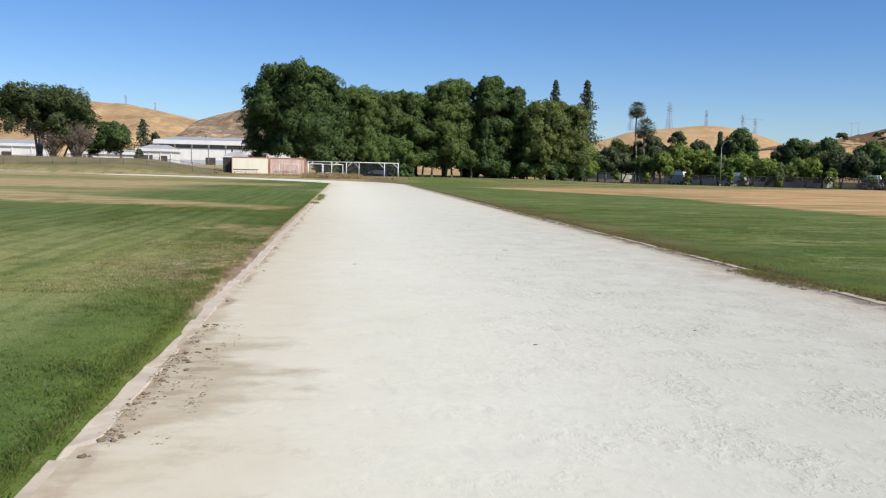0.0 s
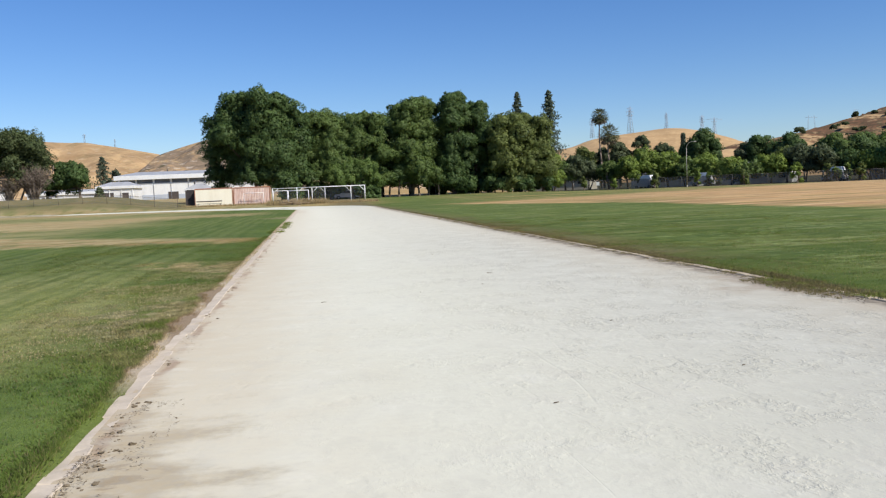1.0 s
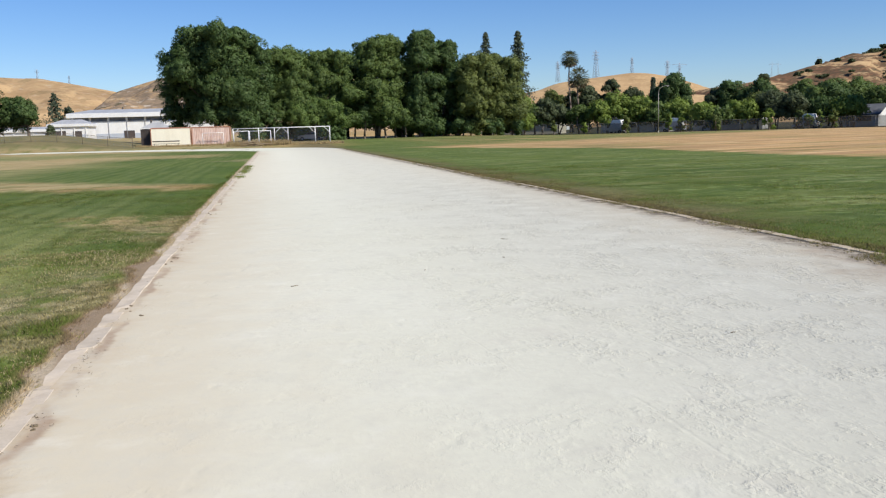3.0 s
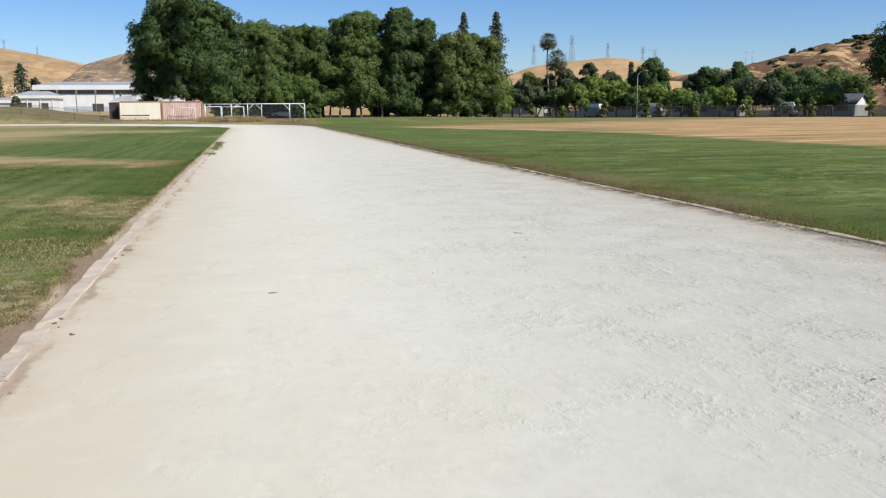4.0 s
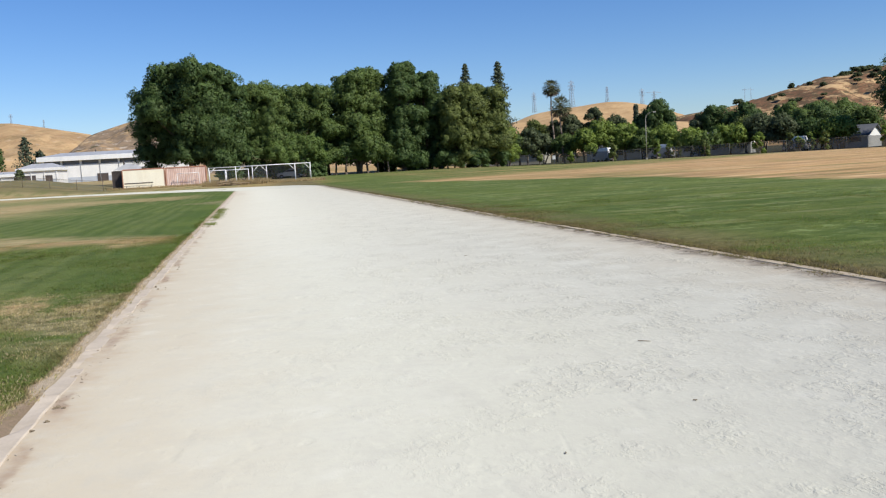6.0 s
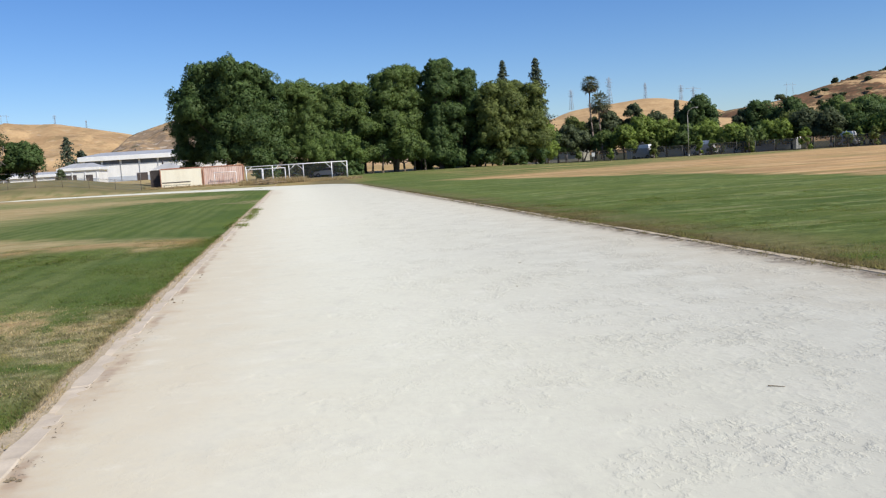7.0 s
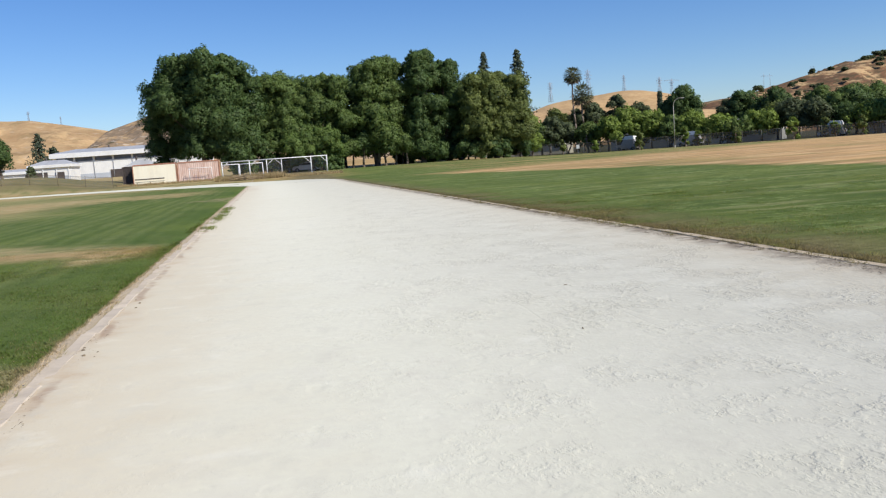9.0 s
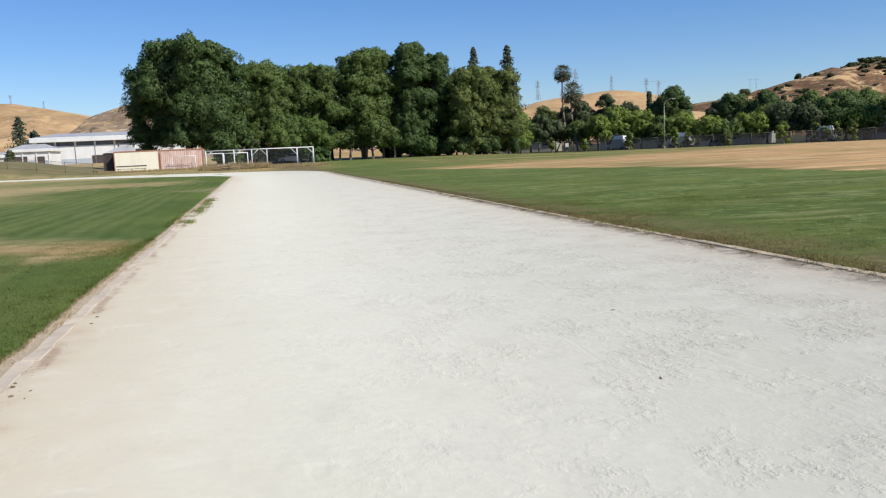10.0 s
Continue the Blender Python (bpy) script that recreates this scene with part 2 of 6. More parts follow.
    width = Sock(p.tree, width.outputs[0])
    for a, b, d in MARGIN:
        width = width + (y * b + d).op("SINE") * a
    width = width.most(0.0) * y.step(8.0, 10.5) * (y.step(20.0, 15.0) * 0.78 + 0.22)
    earth = p.mix((off - width * 0.45 + (fine - 0.5) * 0.15).step(-0.02, 0.06), (0.40, 0.325, 0.235), (0.25, 0.178, 0.118))
    c = p.mix((off - width + (fine - 0.5) * 0.10).step(0.05, -0.02) * side * y.step(8.0, 9.5), c, earth)
    soil = ((y - 15.3).abs() * 0.9 + off * 4.0).step(1.2, 0.7) * side
    soil = soil.most((((y - 12.2).abs() * 0.9 + off * 5.0).step(1.1, 0.6)) * side)
    c = p.mix(soil * 0.85, c, SOIL)
    return c, fine


def ground_paint():
    p = Paint("dry_and_green_turf", 0.95, gloss=0.15)
    c, fine = turf(p)
    c = p.mix(p.noise(22, 4, (1, 1, 1), 0.7).step(0.42, 0.72) * 0.25, c, (0.07, 0.085, 0.026))
    p.colour(c).relief(p.noise(30, 5, (1, 1, 1), 0.7), 0.7, 0.03)
    return p.mat


def blade_paint():
    p = Paint("grass_blades", 0.7, gloss=0.2)
    c, fine = turf(p)
    c = p.mix(p.chance() * 0.8 + 0.1, c, p.mix(1.0, c, (2.2, 2.2, 1.95), "MULTIPLY"))
    c = p.mix((p.chance() * 9.7).op("FRACT").step(0.78, 0.84) * 0.7, c, (0.33, 0.26, 0.13))
    p.colour(c)
    return thin(p, c, 0.55)


def dry_blade_paint():
    p = Paint("dry_grass_blades", 0.8, gloss=0.15)
    c = p.mix(p.chance(), (0.125, 0.10, 0.05), (0.32, 0.26, 0.14))
    c = p.mix((p.chance() * 5.3).op("FRACT").step(0.55, 0.7) * 0.8, c, (0.16, 0.175, 0.05))
    c = p.mix(p.noise(1.5, 3).step(0.4, 0.65) * 0.3, c, (0.22, 0.17, 0.085))
    p.colour(c)
    return thin(p, c, 0.45)


def straw_blade_paint():
    p = Paint("straw_blades", 0.8, gloss=0.15)
    c = p.mix(p.chance(), (0.34, 0.275, 0.14), (0.72, 0.60, 0.34))
    c = p.mix((p.chance() * 5.3).op("FRACT").step(0.6, 0.7) * 0.8, c, (0.22, 0.25, 0.075))
    p.colour(c)
    return thin(p, c, 0.45)


def thin(p, c, share):
    """Leaf or blade: part of the light passes through."""
    t = p.node("ShaderNodeBsdfTranslucent")
    p.tree.links.new(c.out, t.inputs[0])
    m = p.node("ShaderNodeMixShader")
    m.inputs[0].default_value = share
    p.tree.links.new(p.bsdf.outputs[0], m.inputs[1])
    p.tree.links.new(t.outputs[0], m.inputs[2])
    p.tree.links.new(m.outputs[0], p.tree.nodes["Material Output"].inputs[0])
    return p.mat


def track_paint():
    p = Paint("decomposed_granite", 0.95, gloss=0.1)
    p.bsdf.inputs["Diffuse Roughness"].default_value = 0.3
    x, y, z = p.axes()
    big, mid, fine = p.noise(0.22, 4), p.noise(1.7, 5), p.noise(14, 5)
    c = p.mix(big.step(0.35, 0.65), (0.560, 0.548, 0.452), (0.590, 0.580, 0.488))
    c = p.mix(mid.step(0.52, 0.78) * 0.45, c, (0.49, 0.46, 0.40))
    straight_part = y.step(93.0, 87.0)
    warm = (x + (mid - 0.5) * 2.2).step(2.6, 0.0) * straight_part
    # greyer to the right: a fall-off of light put into the colour
    c = p.mix((x + (big - 0.5) * 4.0).step(2.0, 6.5), c, p.mix(mid.step(0.4, 0.65), (0.495, 0.485, 0.415), (0.54, 0.53, 0.455)))
    c = p.mix(warm * 0.75, c, (0.520, 0.468, 0.365))
    edge = (x + (mid - 0.5) * 0.9).step(0.40, 0.02).most((x - (mid - 0.5) * 1.2).step(WIDE - 0.8, WIDE - 0.05))
    corner = ((y - 79).abs() * 0.10 + x * 0.9 + (mid - 0.5) * 2.5).step(1.3, 0.4)
    c = p.mix((edge * 0.55).most(corner * 0.6) * straight_part, c, (0.40, 0.305, 0.225))
    tongue = p.noise(1.7, 6, (0.8, 1.0, 1), 0.62)
    loam = ((y - 6.2).abs() * 0.40 + x * 1.35 + (tongue - 0.5) * 5.0).step(1.7, 0.5)
    c = p.mix(loam * 0.62, c, p.mix(fine.step(0.4, 0.6), (0.27, 0.215, 0.13), (0.18, 0.14, 0.085)))
    c = p.mix((x * 1.1 + (y - 6.0).abs() * 0.30 + (mid - 0.5) * 1.8).step(1.1, 0.2) * 0.5, c, (0.36, 0.295, 0.19))
    clots = p.noise(3.4, 5, (0.75, 1.5, 1), 0.6).step(0.49, 0.58) * ((y - 6.3).abs() * 0.42 + x * 1.5).step(1.25, 0.45)
    c = p.mix(clots * 0.8, c, p.mix(fine.step(0.4, 0.6), (0.17, 0.125, 0.075), (0.095, 0.07, 0.045)))
    drift = (x * 3.2 + (tongue - 0.5) * 5.0).step(0.45, -0.2) * y.step(5.0, 7.0)
    c = p.mix(drift * straight_part * 0.6, c, (0.40, 0.30, 0.205))
    wash = ((x - (mid - 0.5) * 2.0).step(WIDE - 2.4, WIDE - 0.3) * 0.40).most((x + (mid - 0.5) * 1.0).step(1.5, 0.1) * 0.40)
    c = p.mix(wash * straight_part, c, (0.45, 0.375, 0.265))
    loam2 = ((y - 12.5).abs() * 0.7 + (x * -1.0 + WIDE) * 1.1 + (mid - 0.5) * 2.2).step(1.7, 0.5)
    c = p.mix(loam2 * 0.7, c, (0.30, 0.23, 0.17))
    # far stretch whitened: its brighter look at grazing angles is painted on
    c = p.mix(y.step(20.0, 42.0) * straight_part * 0.3, c, (0.71, 0.676, 0.552))
    crease = (x - 0.11 + (tongue - 0.5) * 0.30).abs().step(0.07, 0.015) * p.noise(1.1, 4, (1, 0.6, 1)).step(0.46, 0.58) * straight_part
    c = p.mix(crease * 0.6, c, (0.25, 0.165, 0.112))
    c = p.mix(p.cells(38).step(0.16, 0.05) * fine.step(0.5, 0.6) * 0.5, c, (0.34, 0.30, 0.26))
    c = p.mix(fine.step(0.35, 0.72) * 0.22, c, (0.47, 0.445, 0.39))
    c = p.mix(p.noise(3.1, 4, (1, 0.7, 1), 0.6).step(0.50, 0.72) * 0.30, c, (0.45, 0.435, 0.375))
    c = p.mix(p.noise(2.3, 5, (0.8, 1, 1), 0.6).step(0.55, 0.75) * 0.30, c, (0.66, 0.645, 0.57))
    c = p.mix((x + (mid - 0.5) * 1.1).step(WIDE - 0.55, WIDE - 0.14) * p.noise(3.0, 5).step(0.30, 0.55) * 0.85, c, (0.15, 0.115, 0.085))
    tread = p.noise(0.5, 3).step(0.36, 0.62) * (x.step(0.8, 4.5) * 0.32 + 0.08)
    crumbs = p.noise(8.5, 5, (1, 0.8, 1), 0.6).step(0.42, 0.80) + p.noise(21, 3, (1, 1, 1), 0.6) * 0.30
    dents = p.noise(3.4, 3, (1, 0.7, 1), 0.45).step(0.60, 0.74)
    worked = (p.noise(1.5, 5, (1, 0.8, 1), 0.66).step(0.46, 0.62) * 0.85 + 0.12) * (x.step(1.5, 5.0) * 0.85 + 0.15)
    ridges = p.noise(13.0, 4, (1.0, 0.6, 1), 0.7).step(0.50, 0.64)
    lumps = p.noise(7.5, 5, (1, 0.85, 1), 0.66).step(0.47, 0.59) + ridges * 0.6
    ruts = (p.noise(0.6, 2, (2.2, 0.35, 1), 0.4) - 0.5).abs().step(0.012, 0.0) * p.noise(0.4, 2).step(0.5, 0.6) * x.step(2.0, 3.5)
    p.relief(crumbs * tread - dents * 0.30 + mid * 0.35 + fine * 0.08 + lumps * worked * 0.64 - ruts * 0.12, 0.47, 0.03)
    # low places between lumps greyer; the painted fall-off to the right deepened
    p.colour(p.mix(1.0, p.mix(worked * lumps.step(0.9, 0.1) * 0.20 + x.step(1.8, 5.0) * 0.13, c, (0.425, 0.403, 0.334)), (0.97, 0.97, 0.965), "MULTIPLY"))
    return p.mat


def leaf_paint(name, dark, light, odd=(0.16, 0.15, 0.03)):
    p = Paint(name, 0.6, gloss=0.25)
    c = p.mix(p.noise(0.9, 4, (1, 1, 1.3), 0.6).step(0.36, 0.64) * 0.75 + p.chance() * 0.25, dark, light)
    c = p.mix(p.noise(0.22, 3).step(0.42, 0.66) * 0.35, c, light)
    c = p.mix((p.chance() * 7.31).op("FRACT").step(0.88, 0.97) * 0.25, c, odd)
    p.colour(c)
    return thin(p, c, 0.36)


def hill_paint(name, scrub, rock=0.0, brush=((0.16, 0.095, 0.056), (0.085, 0.064, 0.040))):
    p = Paint(name, 1.0, gloss=0.05)
    n, m, fine = p.noise(0.006, 6), p.noise(0.035, 6, (1, 1, 2.5), 0.6), p.noise(0.12, 5, (1, 1, 2), 0.65)
    c = p.mix(n.step(0.35, 0.65), (0.475, 0.32, 0.170), (0.40, 0.262, 0.138))
    c = p.mix(m.step(0.45, 0.62) * 0.45, c, (0.32, 0.205, 0.105))
    c = p.mix(p.noise(0.3, 4, (1, 1, 2), 0.7).step(0.52, 0.66) * 0.3, c, (0.22, 0.15, 0.085))
    c = p.mix(fine.step(0.45, 0.7) * 0.55, c, (0.57, 0.405, 0.21))
    c = p.mix(p.noise(0.02, 6, (0.5, 1, 5), 0.65).step(0.5, 0.66) * 0.4, c, (0.33, 0.205, 0.095))
    if scrub:
        cover = p.noise(0.028, 9, (1.0, 0.6, 2.2), 0.70)
        c = p.mix(cover.step(0.41, 0.51) * scrub, c, p.mix(fine.step(0.38, 0.58), *brush))
        c = p.mix(p.noise(0.05, 7, (1, 1, 2), 0.7).step(0.55, 0.61) * scrub * 0.85, c, (0.075, 0.070, 0.040))
        c = p.mix(p.noise(0.045, 6, (1.2, 1, 3.0), 0.6).step(0.58, 0.66) * scrub * 0.6, c, (0.53, 0.37, 0.20))
    if rock:
        c = p.mix(p.noise(0.09, 6, (1, 1, 2.6), 0.7).step(0.56, 0.64) * rock, c, (0.52, 0.44, 0.35))
    p.colour(c)
    return p.mat


def fabric(name, base, clear):
    """Woven or linked wire that lets part of the view through."""
    p = Paint(name, 0.9, gloss=0.08)
    p.colour(p.mix(p.noise(0.5, 5).step(0.35, 0.7), base, tuple(v * 1.5 for v in base)))
    t = p.node("ShaderNodeBsdfTransparent")
    m = p.node("ShaderNodeMixShader")
    m.inputs[0].default_value = clear
    p.tree.links.new(p.bsdf.outputs[0], m.inputs[1])
    p.tree.links.new(t.outputs[0], m.inputs[2])
    p.tree.links.new(m.outputs[0], p.tree.nodes["Material Output"].inputs[0])
    return p.mat


M = dict(
    turf=ground_paint(), blade=blade_paint(), dry_blade=dry_blade_paint(), straw_blade=straw_blade_paint(), track=track_paint(),
    kerb=worn("dusty_concrete", (0.57, 0.485, 0.38), (0.47, 0.395, 0.30), 4.0, 45, 0.92, spread=0.35),
    tan_kerb=worn("tan_concrete", (0.47, 0.39, 0.275), (0.38, 0.31, 0.215), 2.0, 45, 0.92, spread=0.2),
    dark_soil=worn("dark_soil", (0.095, 0.072, 0.05), (0.15, 0.115, 0.08), 6, 60, 0.95),
    bark=worn("bark", (0.10, 0.075, 0.055), (0.16, 0.125, 0.095), 3.0, 18, 0.95, depth=0.03),
    grey_bark=worn("grey_bark", (0.20, 0.17, 0.145), (0.29, 0.25, 0.21), 2.0, 18, 0.95, depth=0.03),
    palm_bark=worn("palm_bark", (0.19, 0.145, 0.11), (0.26, 0.20, 0.155), 1.0, 9, 0.95, depth=0.02),
    leaf_dark=leaf_paint("leaf_dark", (0.052, 0.096, 0.031), (0.110, 0.170, 0.052)),
    leaf_mid=leaf_paint("leaf_mid", (0.072, 0.120, 0.033), (0.150, 0.212, 0.058)),
    leaf_light=leaf_paint("leaf_light", (0.105, 0.162, 0.030), (0.235, 0.310, 0.062), (0.2, 0.19, 0.05)),
    leaf_fresh=leaf_paint("leaf_fresh", (0.085, 0.140, 0.034), (0.165, 0.240, 0.062)),
    leaf_grey=leaf_paint("leaf_grey", (0.070, 0.095, 0.045), (0.129, 0.157, 0.076), (0.09, 0.08, 0.04)),
    leaf_olive=leaf_paint("leaf_olive", (0.090, 0.124, 0.036), (0.195, 0.232, 0.066), (0.17, 0.18, 0.05)),
    needle=leaf_paint("needle", (0.072, 0.098, 0.064), (0.135, 0.165, 0.105), (0.06, 0.06, 0.03)),
    pine=leaf_paint("pine_leaf", (0.058, 0.082, 0.030), (0.115, 0.145, 0.056), (0.12, 0.10, 0.05)),
    twig=worn("bare_twig", (0.155, 0.12, 0.092), (0.215, 0.17, 0.135), 1.0, 9, 0.95),
    frond=leaf_paint("frond", (0.070, 0.084, 0.040), (0.19, 0.195, 0.10), (0.2, 0.15, 0.07)),
    dead_frond=worn("dead_frond", (0.20, 0.145, 0.085), (0.27, 0.20, 0.12), 1.0, 9, 0.95),
    hill=hill_paint("dry_hill", 0.0), scrub_hill=hill_paint("scrub_hill", 0.95, 0.0, ((0.185, 0.095, 0.055), (0.095, 0.065, 0.040))), low_hill=hill_paint("grassy_hill", 0.30, 0.25), rock_hill=hill_paint("brushy_hill", 0.95, 0.7, ((0.27, 0.195, 0.13), (0.19, 0.145, 0.10))),
    white=worn("white_paint", (0.78, 0.78, 0.76), (0.70, 0.70, 0.68), 0.4, 4, 0.6),
    grey_wall=worn("blue_grey_paint", (0.46, 0.50, 0.56), (0.41, 0.45, 0.51), 0.4, 4, 0.7),
    pipe_grey=worn("grey_downpipe", (0.22, 0.23, 0.25), (0.28, 0.29, 0.31), 1.0, 9, 0.6),
    band=worn("dull_window_band", (0.13, 0.14, 0.16), (0.19, 0.20, 0.22), 0.8, 6, 0.5),
    roof=worn("pale_metal_roof", (0.42, 0.42, 0.42), (0.34, 0.34, 0.34), 0.3, 3, 0.5, streak=(4, 0.4, 1)),
    shingle=worn("grey_shingle", (0.10, 0.105, 0.115), (0.14, 0.145, 0.155), 0.6, 6, 0.9),
    cream=worn("cream_paint", (0.85, 0.79, 0.62), (0.80, 0.73, 0.56), 0.7, 9, 0.7, streak=(2, 2, 0.3)),
    rust=worn("faded_red_steel", (0.68, 0.51, 0.43), (0.52, 0.33, 0.26), 1.1, 9, 0.75, streak=(3, 3, 0.5)),
    red_rust=worn("red_rust", (0.33, 0.14, 0.08), (0.42, 0.24, 0.16), 2.0, 14, 0.85),
    dark_steel=worn("dark_brown_steel", (0.060, 0.048, 0.045), (0.09, 0.07, 0.06), 1.0, 9, 0.7),
    pipe=worn("white_pipe", (0.86, 0.86, 0.84), (0.76, 0.75, 0.72), 2.0, 20, 0.45, spread=0.2),
    galv=worn("galvanised_steel", (0.26, 0.26, 0.25), (0.20, 0.20, 0.19), 2.0, 20, 0.45, 0.6),
    fence_steel=worn("weathered_fence_steel", (0.15, 0.145, 0.135), (0.11, 0.105, 0.10), 2.0, 20, 0.6, 0.3),
    lamp_steel=worn("lamp_steel", (0.36, 0.34, 0.29), (0.30, 0.28, 0.24), 1.0, 20, 0.5, 0.3),
    screen=fabric("dark_fence_screen", (0.062, 0.058, 0.052), 0.36),
    net=fabric("goal_net", (0.34, 0.35, 0.37), 0.89),
    wire=fabric("wire_mesh", (0.16, 0.14, 0.11), 0.78),
    post_rust=worn("rusty_post", (0.09, 0.07, 0.055), (0.13, 0.10, 0.08), 2.0, 20, 0.8),
    straw=worn("dry_straw", (0.36, 0.27, 0.13), (0.28, 0.21, 0.10), 1.0, 9, 0.9),
    wood=worn("weathered_wood", (0.30, 0.22, 0.14), (0.40, 0.31, 0.20), 2.0, 20, 0.9),
    bench=worn("dark_timber", (0.07, 0.055, 0.045), (0.11, 0.09, 0.07), 2.0, 20, 0.8),
    glass=worn("dark_glass", (0.02, 0.024, 0.03), (0.035, 0.04, 0.05), 0.5, 4, 0.12),
    tyre=worn("tyre", (0.02, 0.02, 0.02), (0.03, 0.03, 0.03), 2, 20, 0.85),
    car_white=worn("white_lacquer", (0.75, 0.75, 0.74), (0.70, 0.70, 0.69), 0.5, 5, 0.25),
    car_dark=worn("dark_lacquer", (0.05, 0.055, 0.065), (0.06, 0.065, 0.075), 0.5, 5, 0.25),
    car_silver=worn("silver_lacquer", (0.42, 0.43, 0.45), (0.38, 0.39, 0.41), 0.5, 5, 0.3, 0.4),
    clod=worn("dry_clod", (0.15, 0.115, 0.07), (0.23, 0.18, 0.115), 6, 60, 0.95, depth=0.004),
    lens=worn("lamp_lens", (0.70, 0.70, 0.66), (0.62, 0.62, 0.60), 2, 20, 0.3),
    # steel paled and blued: the haze of distance is put into the colour
    pylon=worn("hazed_tower_steel", (0.29, 0.33, 0.39), (0.34, 0.38, 0.44), 0.1, 1, 0.6),
)

# ---- builders ----
def mesh_of(name, verts, faces, material=None, flat=True):
    """A mesh from arrays: verts n x 3, faces m x k (all of k corners)."""
    verts, faces = np.asarray(verts, np.float32), np.asarray(faces, np.int32)
    me = bpy.data.meshes.new(name)
    me.vertices.add(len(verts))
    me.vertices.foreach_set("co", verts.ravel())
    me.loops.add(faces.size)
    me.loops.foreach_set("vertex_index", faces.ravel())
    me.polygons.add(len(faces))
    me.polygons.foreach_set("loop_start", np.arange(0, faces.size, faces.shape[1], dtype=np.int32))
    if not flat:
        me.polygons.foreach_set("use_smooth", np.ones(len(faces), bool))
    me.update(calc_edges=True)
    if material:
        me.materials.append(material)
    return me


def part(name, bm, material, parent, label=""):
    """Links a bmesh (or a mesh) as one object under a thing."""
    if isinstance(bm, bmesh.types.BMesh):
        me = bpy.data.meshes.new(name)
        bm.to_mesh(me)
        bm.free()
        me.materials.append(material)
    else:
        me = bm
    ob = new(name, me)
    ob.parent = parent
    return tagged(ob, label)


def thing(name, place, label, category, group="", turn=0.0, kind=""):
    ob = new(name)
    ob.empty_display_size = 0.3
    ob.matrix_basis = pose(*place, 0, 0, turn)
    return tagged(ob, label, category, group, kind)


def box(bm, a, b, bevel=0.0):
    """A box between two corners."""
    made = bmesh.ops.create_cube(bm, size=1.0)["verts"]
    for v in made:
        v.co = Vector([(a[k] + b[k]) / 2 + v.co[k] * (b[k] - a[k]) for k in range(3)])
    if bevel:
        edges = list({e for v in made for e in v.link_edges})
        bmesh.ops.bevel(bm, geom=edges, offset=bevel, segments=1, affect="EDGES")
    return bm


def rod(bm, a, b, r0, r1=None, sides=8):
    """A tapered round bar from a to b."""
    a, b = Vector(a), Vector(b)
    r1 = r0 if r1 is None else r1
    q = (b - a).to_track_quat("Z", "Y")
    rings = [[bm.verts.new(c + q @ Vector((r * math.cos(k * math.tau / sides), r * math.sin(k * math.tau / sides), 0))) for k in range(sides)] for c, r in ((a, r0), (b, r1))]
    for k in range(sides):
        f = bm.faces.new((rings[0][k], rings[0][(k + 1) % sides], rings[1][(k + 1) % sides], rings[1][k]))
        f.smooth = True
    bm.faces.new(rings[0][::-1])
    bm.faces.new(rings[1])
    return bm


def bent(bm, points, r0, r1, sides=7):
    """A tapered bar through points."""
    n = len(points) - 1
    for k in range(n):
        rod(bm, points[k], points[k + 1], r0 + (r1 - r0) * k / n, r0 + (r1 - r0) * (k + 1) / n, sides)
    return bm


def sprays(rng, centre, radius, count, size, squash=0.8, inside=0.25, droop=0.0):
    """Leaf sprays over a lobe: corners of pointed blades, facing mostly outwards."""
    d = rng.normal(size=(count, 3))
    d /= np.linalg.norm(d, axis=1, keepdims=True)
    d[:, 2] = np.where((d[:, 2] < -0.5) & (rng.random(count) < 0.6), -d[:, 2], d[:, 2])
    far = np.where(rng.random(count) < inside, rng.uniform(0.3, 0.85, count), rng.normal(0.95, 0.09, count))
    at = np.asarray(centre) + d * far[:, None] * radius * np.array([1, 1, squash])
    n = d * 1.0 + rng.normal(size=(count, 3)) * 0.5 + np.array([0, 0, 0.3])
    n /= np.linalg.norm(n, axis=1, keepdims=True)
    s = np.cross(n, rng.normal(size=(count, 3)))
    s /= np.linalg.norm(s, axis=1, keepdims=True)
    u = np.cross(n, s)
    u[:, 2] -= droop
    ln = size * rng.uniform(0.6, 1.5, count)[:, None]
    wd = ln * rng.uniform(0.40, 0.85, count)[:, None]
    mid = at + n * ln * 0.15
    soft = d * 1.0 + n * 0.35 + np.array([0, 0, 0.2])
    soft /= np.linalg.norm(soft, axis=1, keepdims=True)
    return np.stack([at - s * wd, at + s * wd, mid + u * ln * 1.6], 1).reshape(-1, 3), np.repeat(soft, 3, 0)


def lit_as(me, normals):
    """Gives a mesh of loose blades or leaves the soft shading normals of the mass that they form."""
    at = me.attributes.new("custom_normal", "FLOAT_VECTOR", "POINT")
    at.data.foreach_set("vector", np.ascontiguousarray(normals, np.float32).ravel())
    return me


def leaf_mesh(name, quads, material):
    v = np.concatenate([q for q, _ in quads])
    t, n = v.reshape(-1, 3, 3), np.concatenate([m for _, m in quads])[::3]
    back = (np.cross(t[:, 1] - t[:, 0], t[:, 2] - t[:, 0]) * n).sum(1) < 0
    t[back] = t[back][:, [1, 0, 2]]
    me = mesh_of(name, v, np.arange(len(v)).reshape(-1, 3), material)
    return lit_as(me, np.concatenate([n for _, n in quads]))


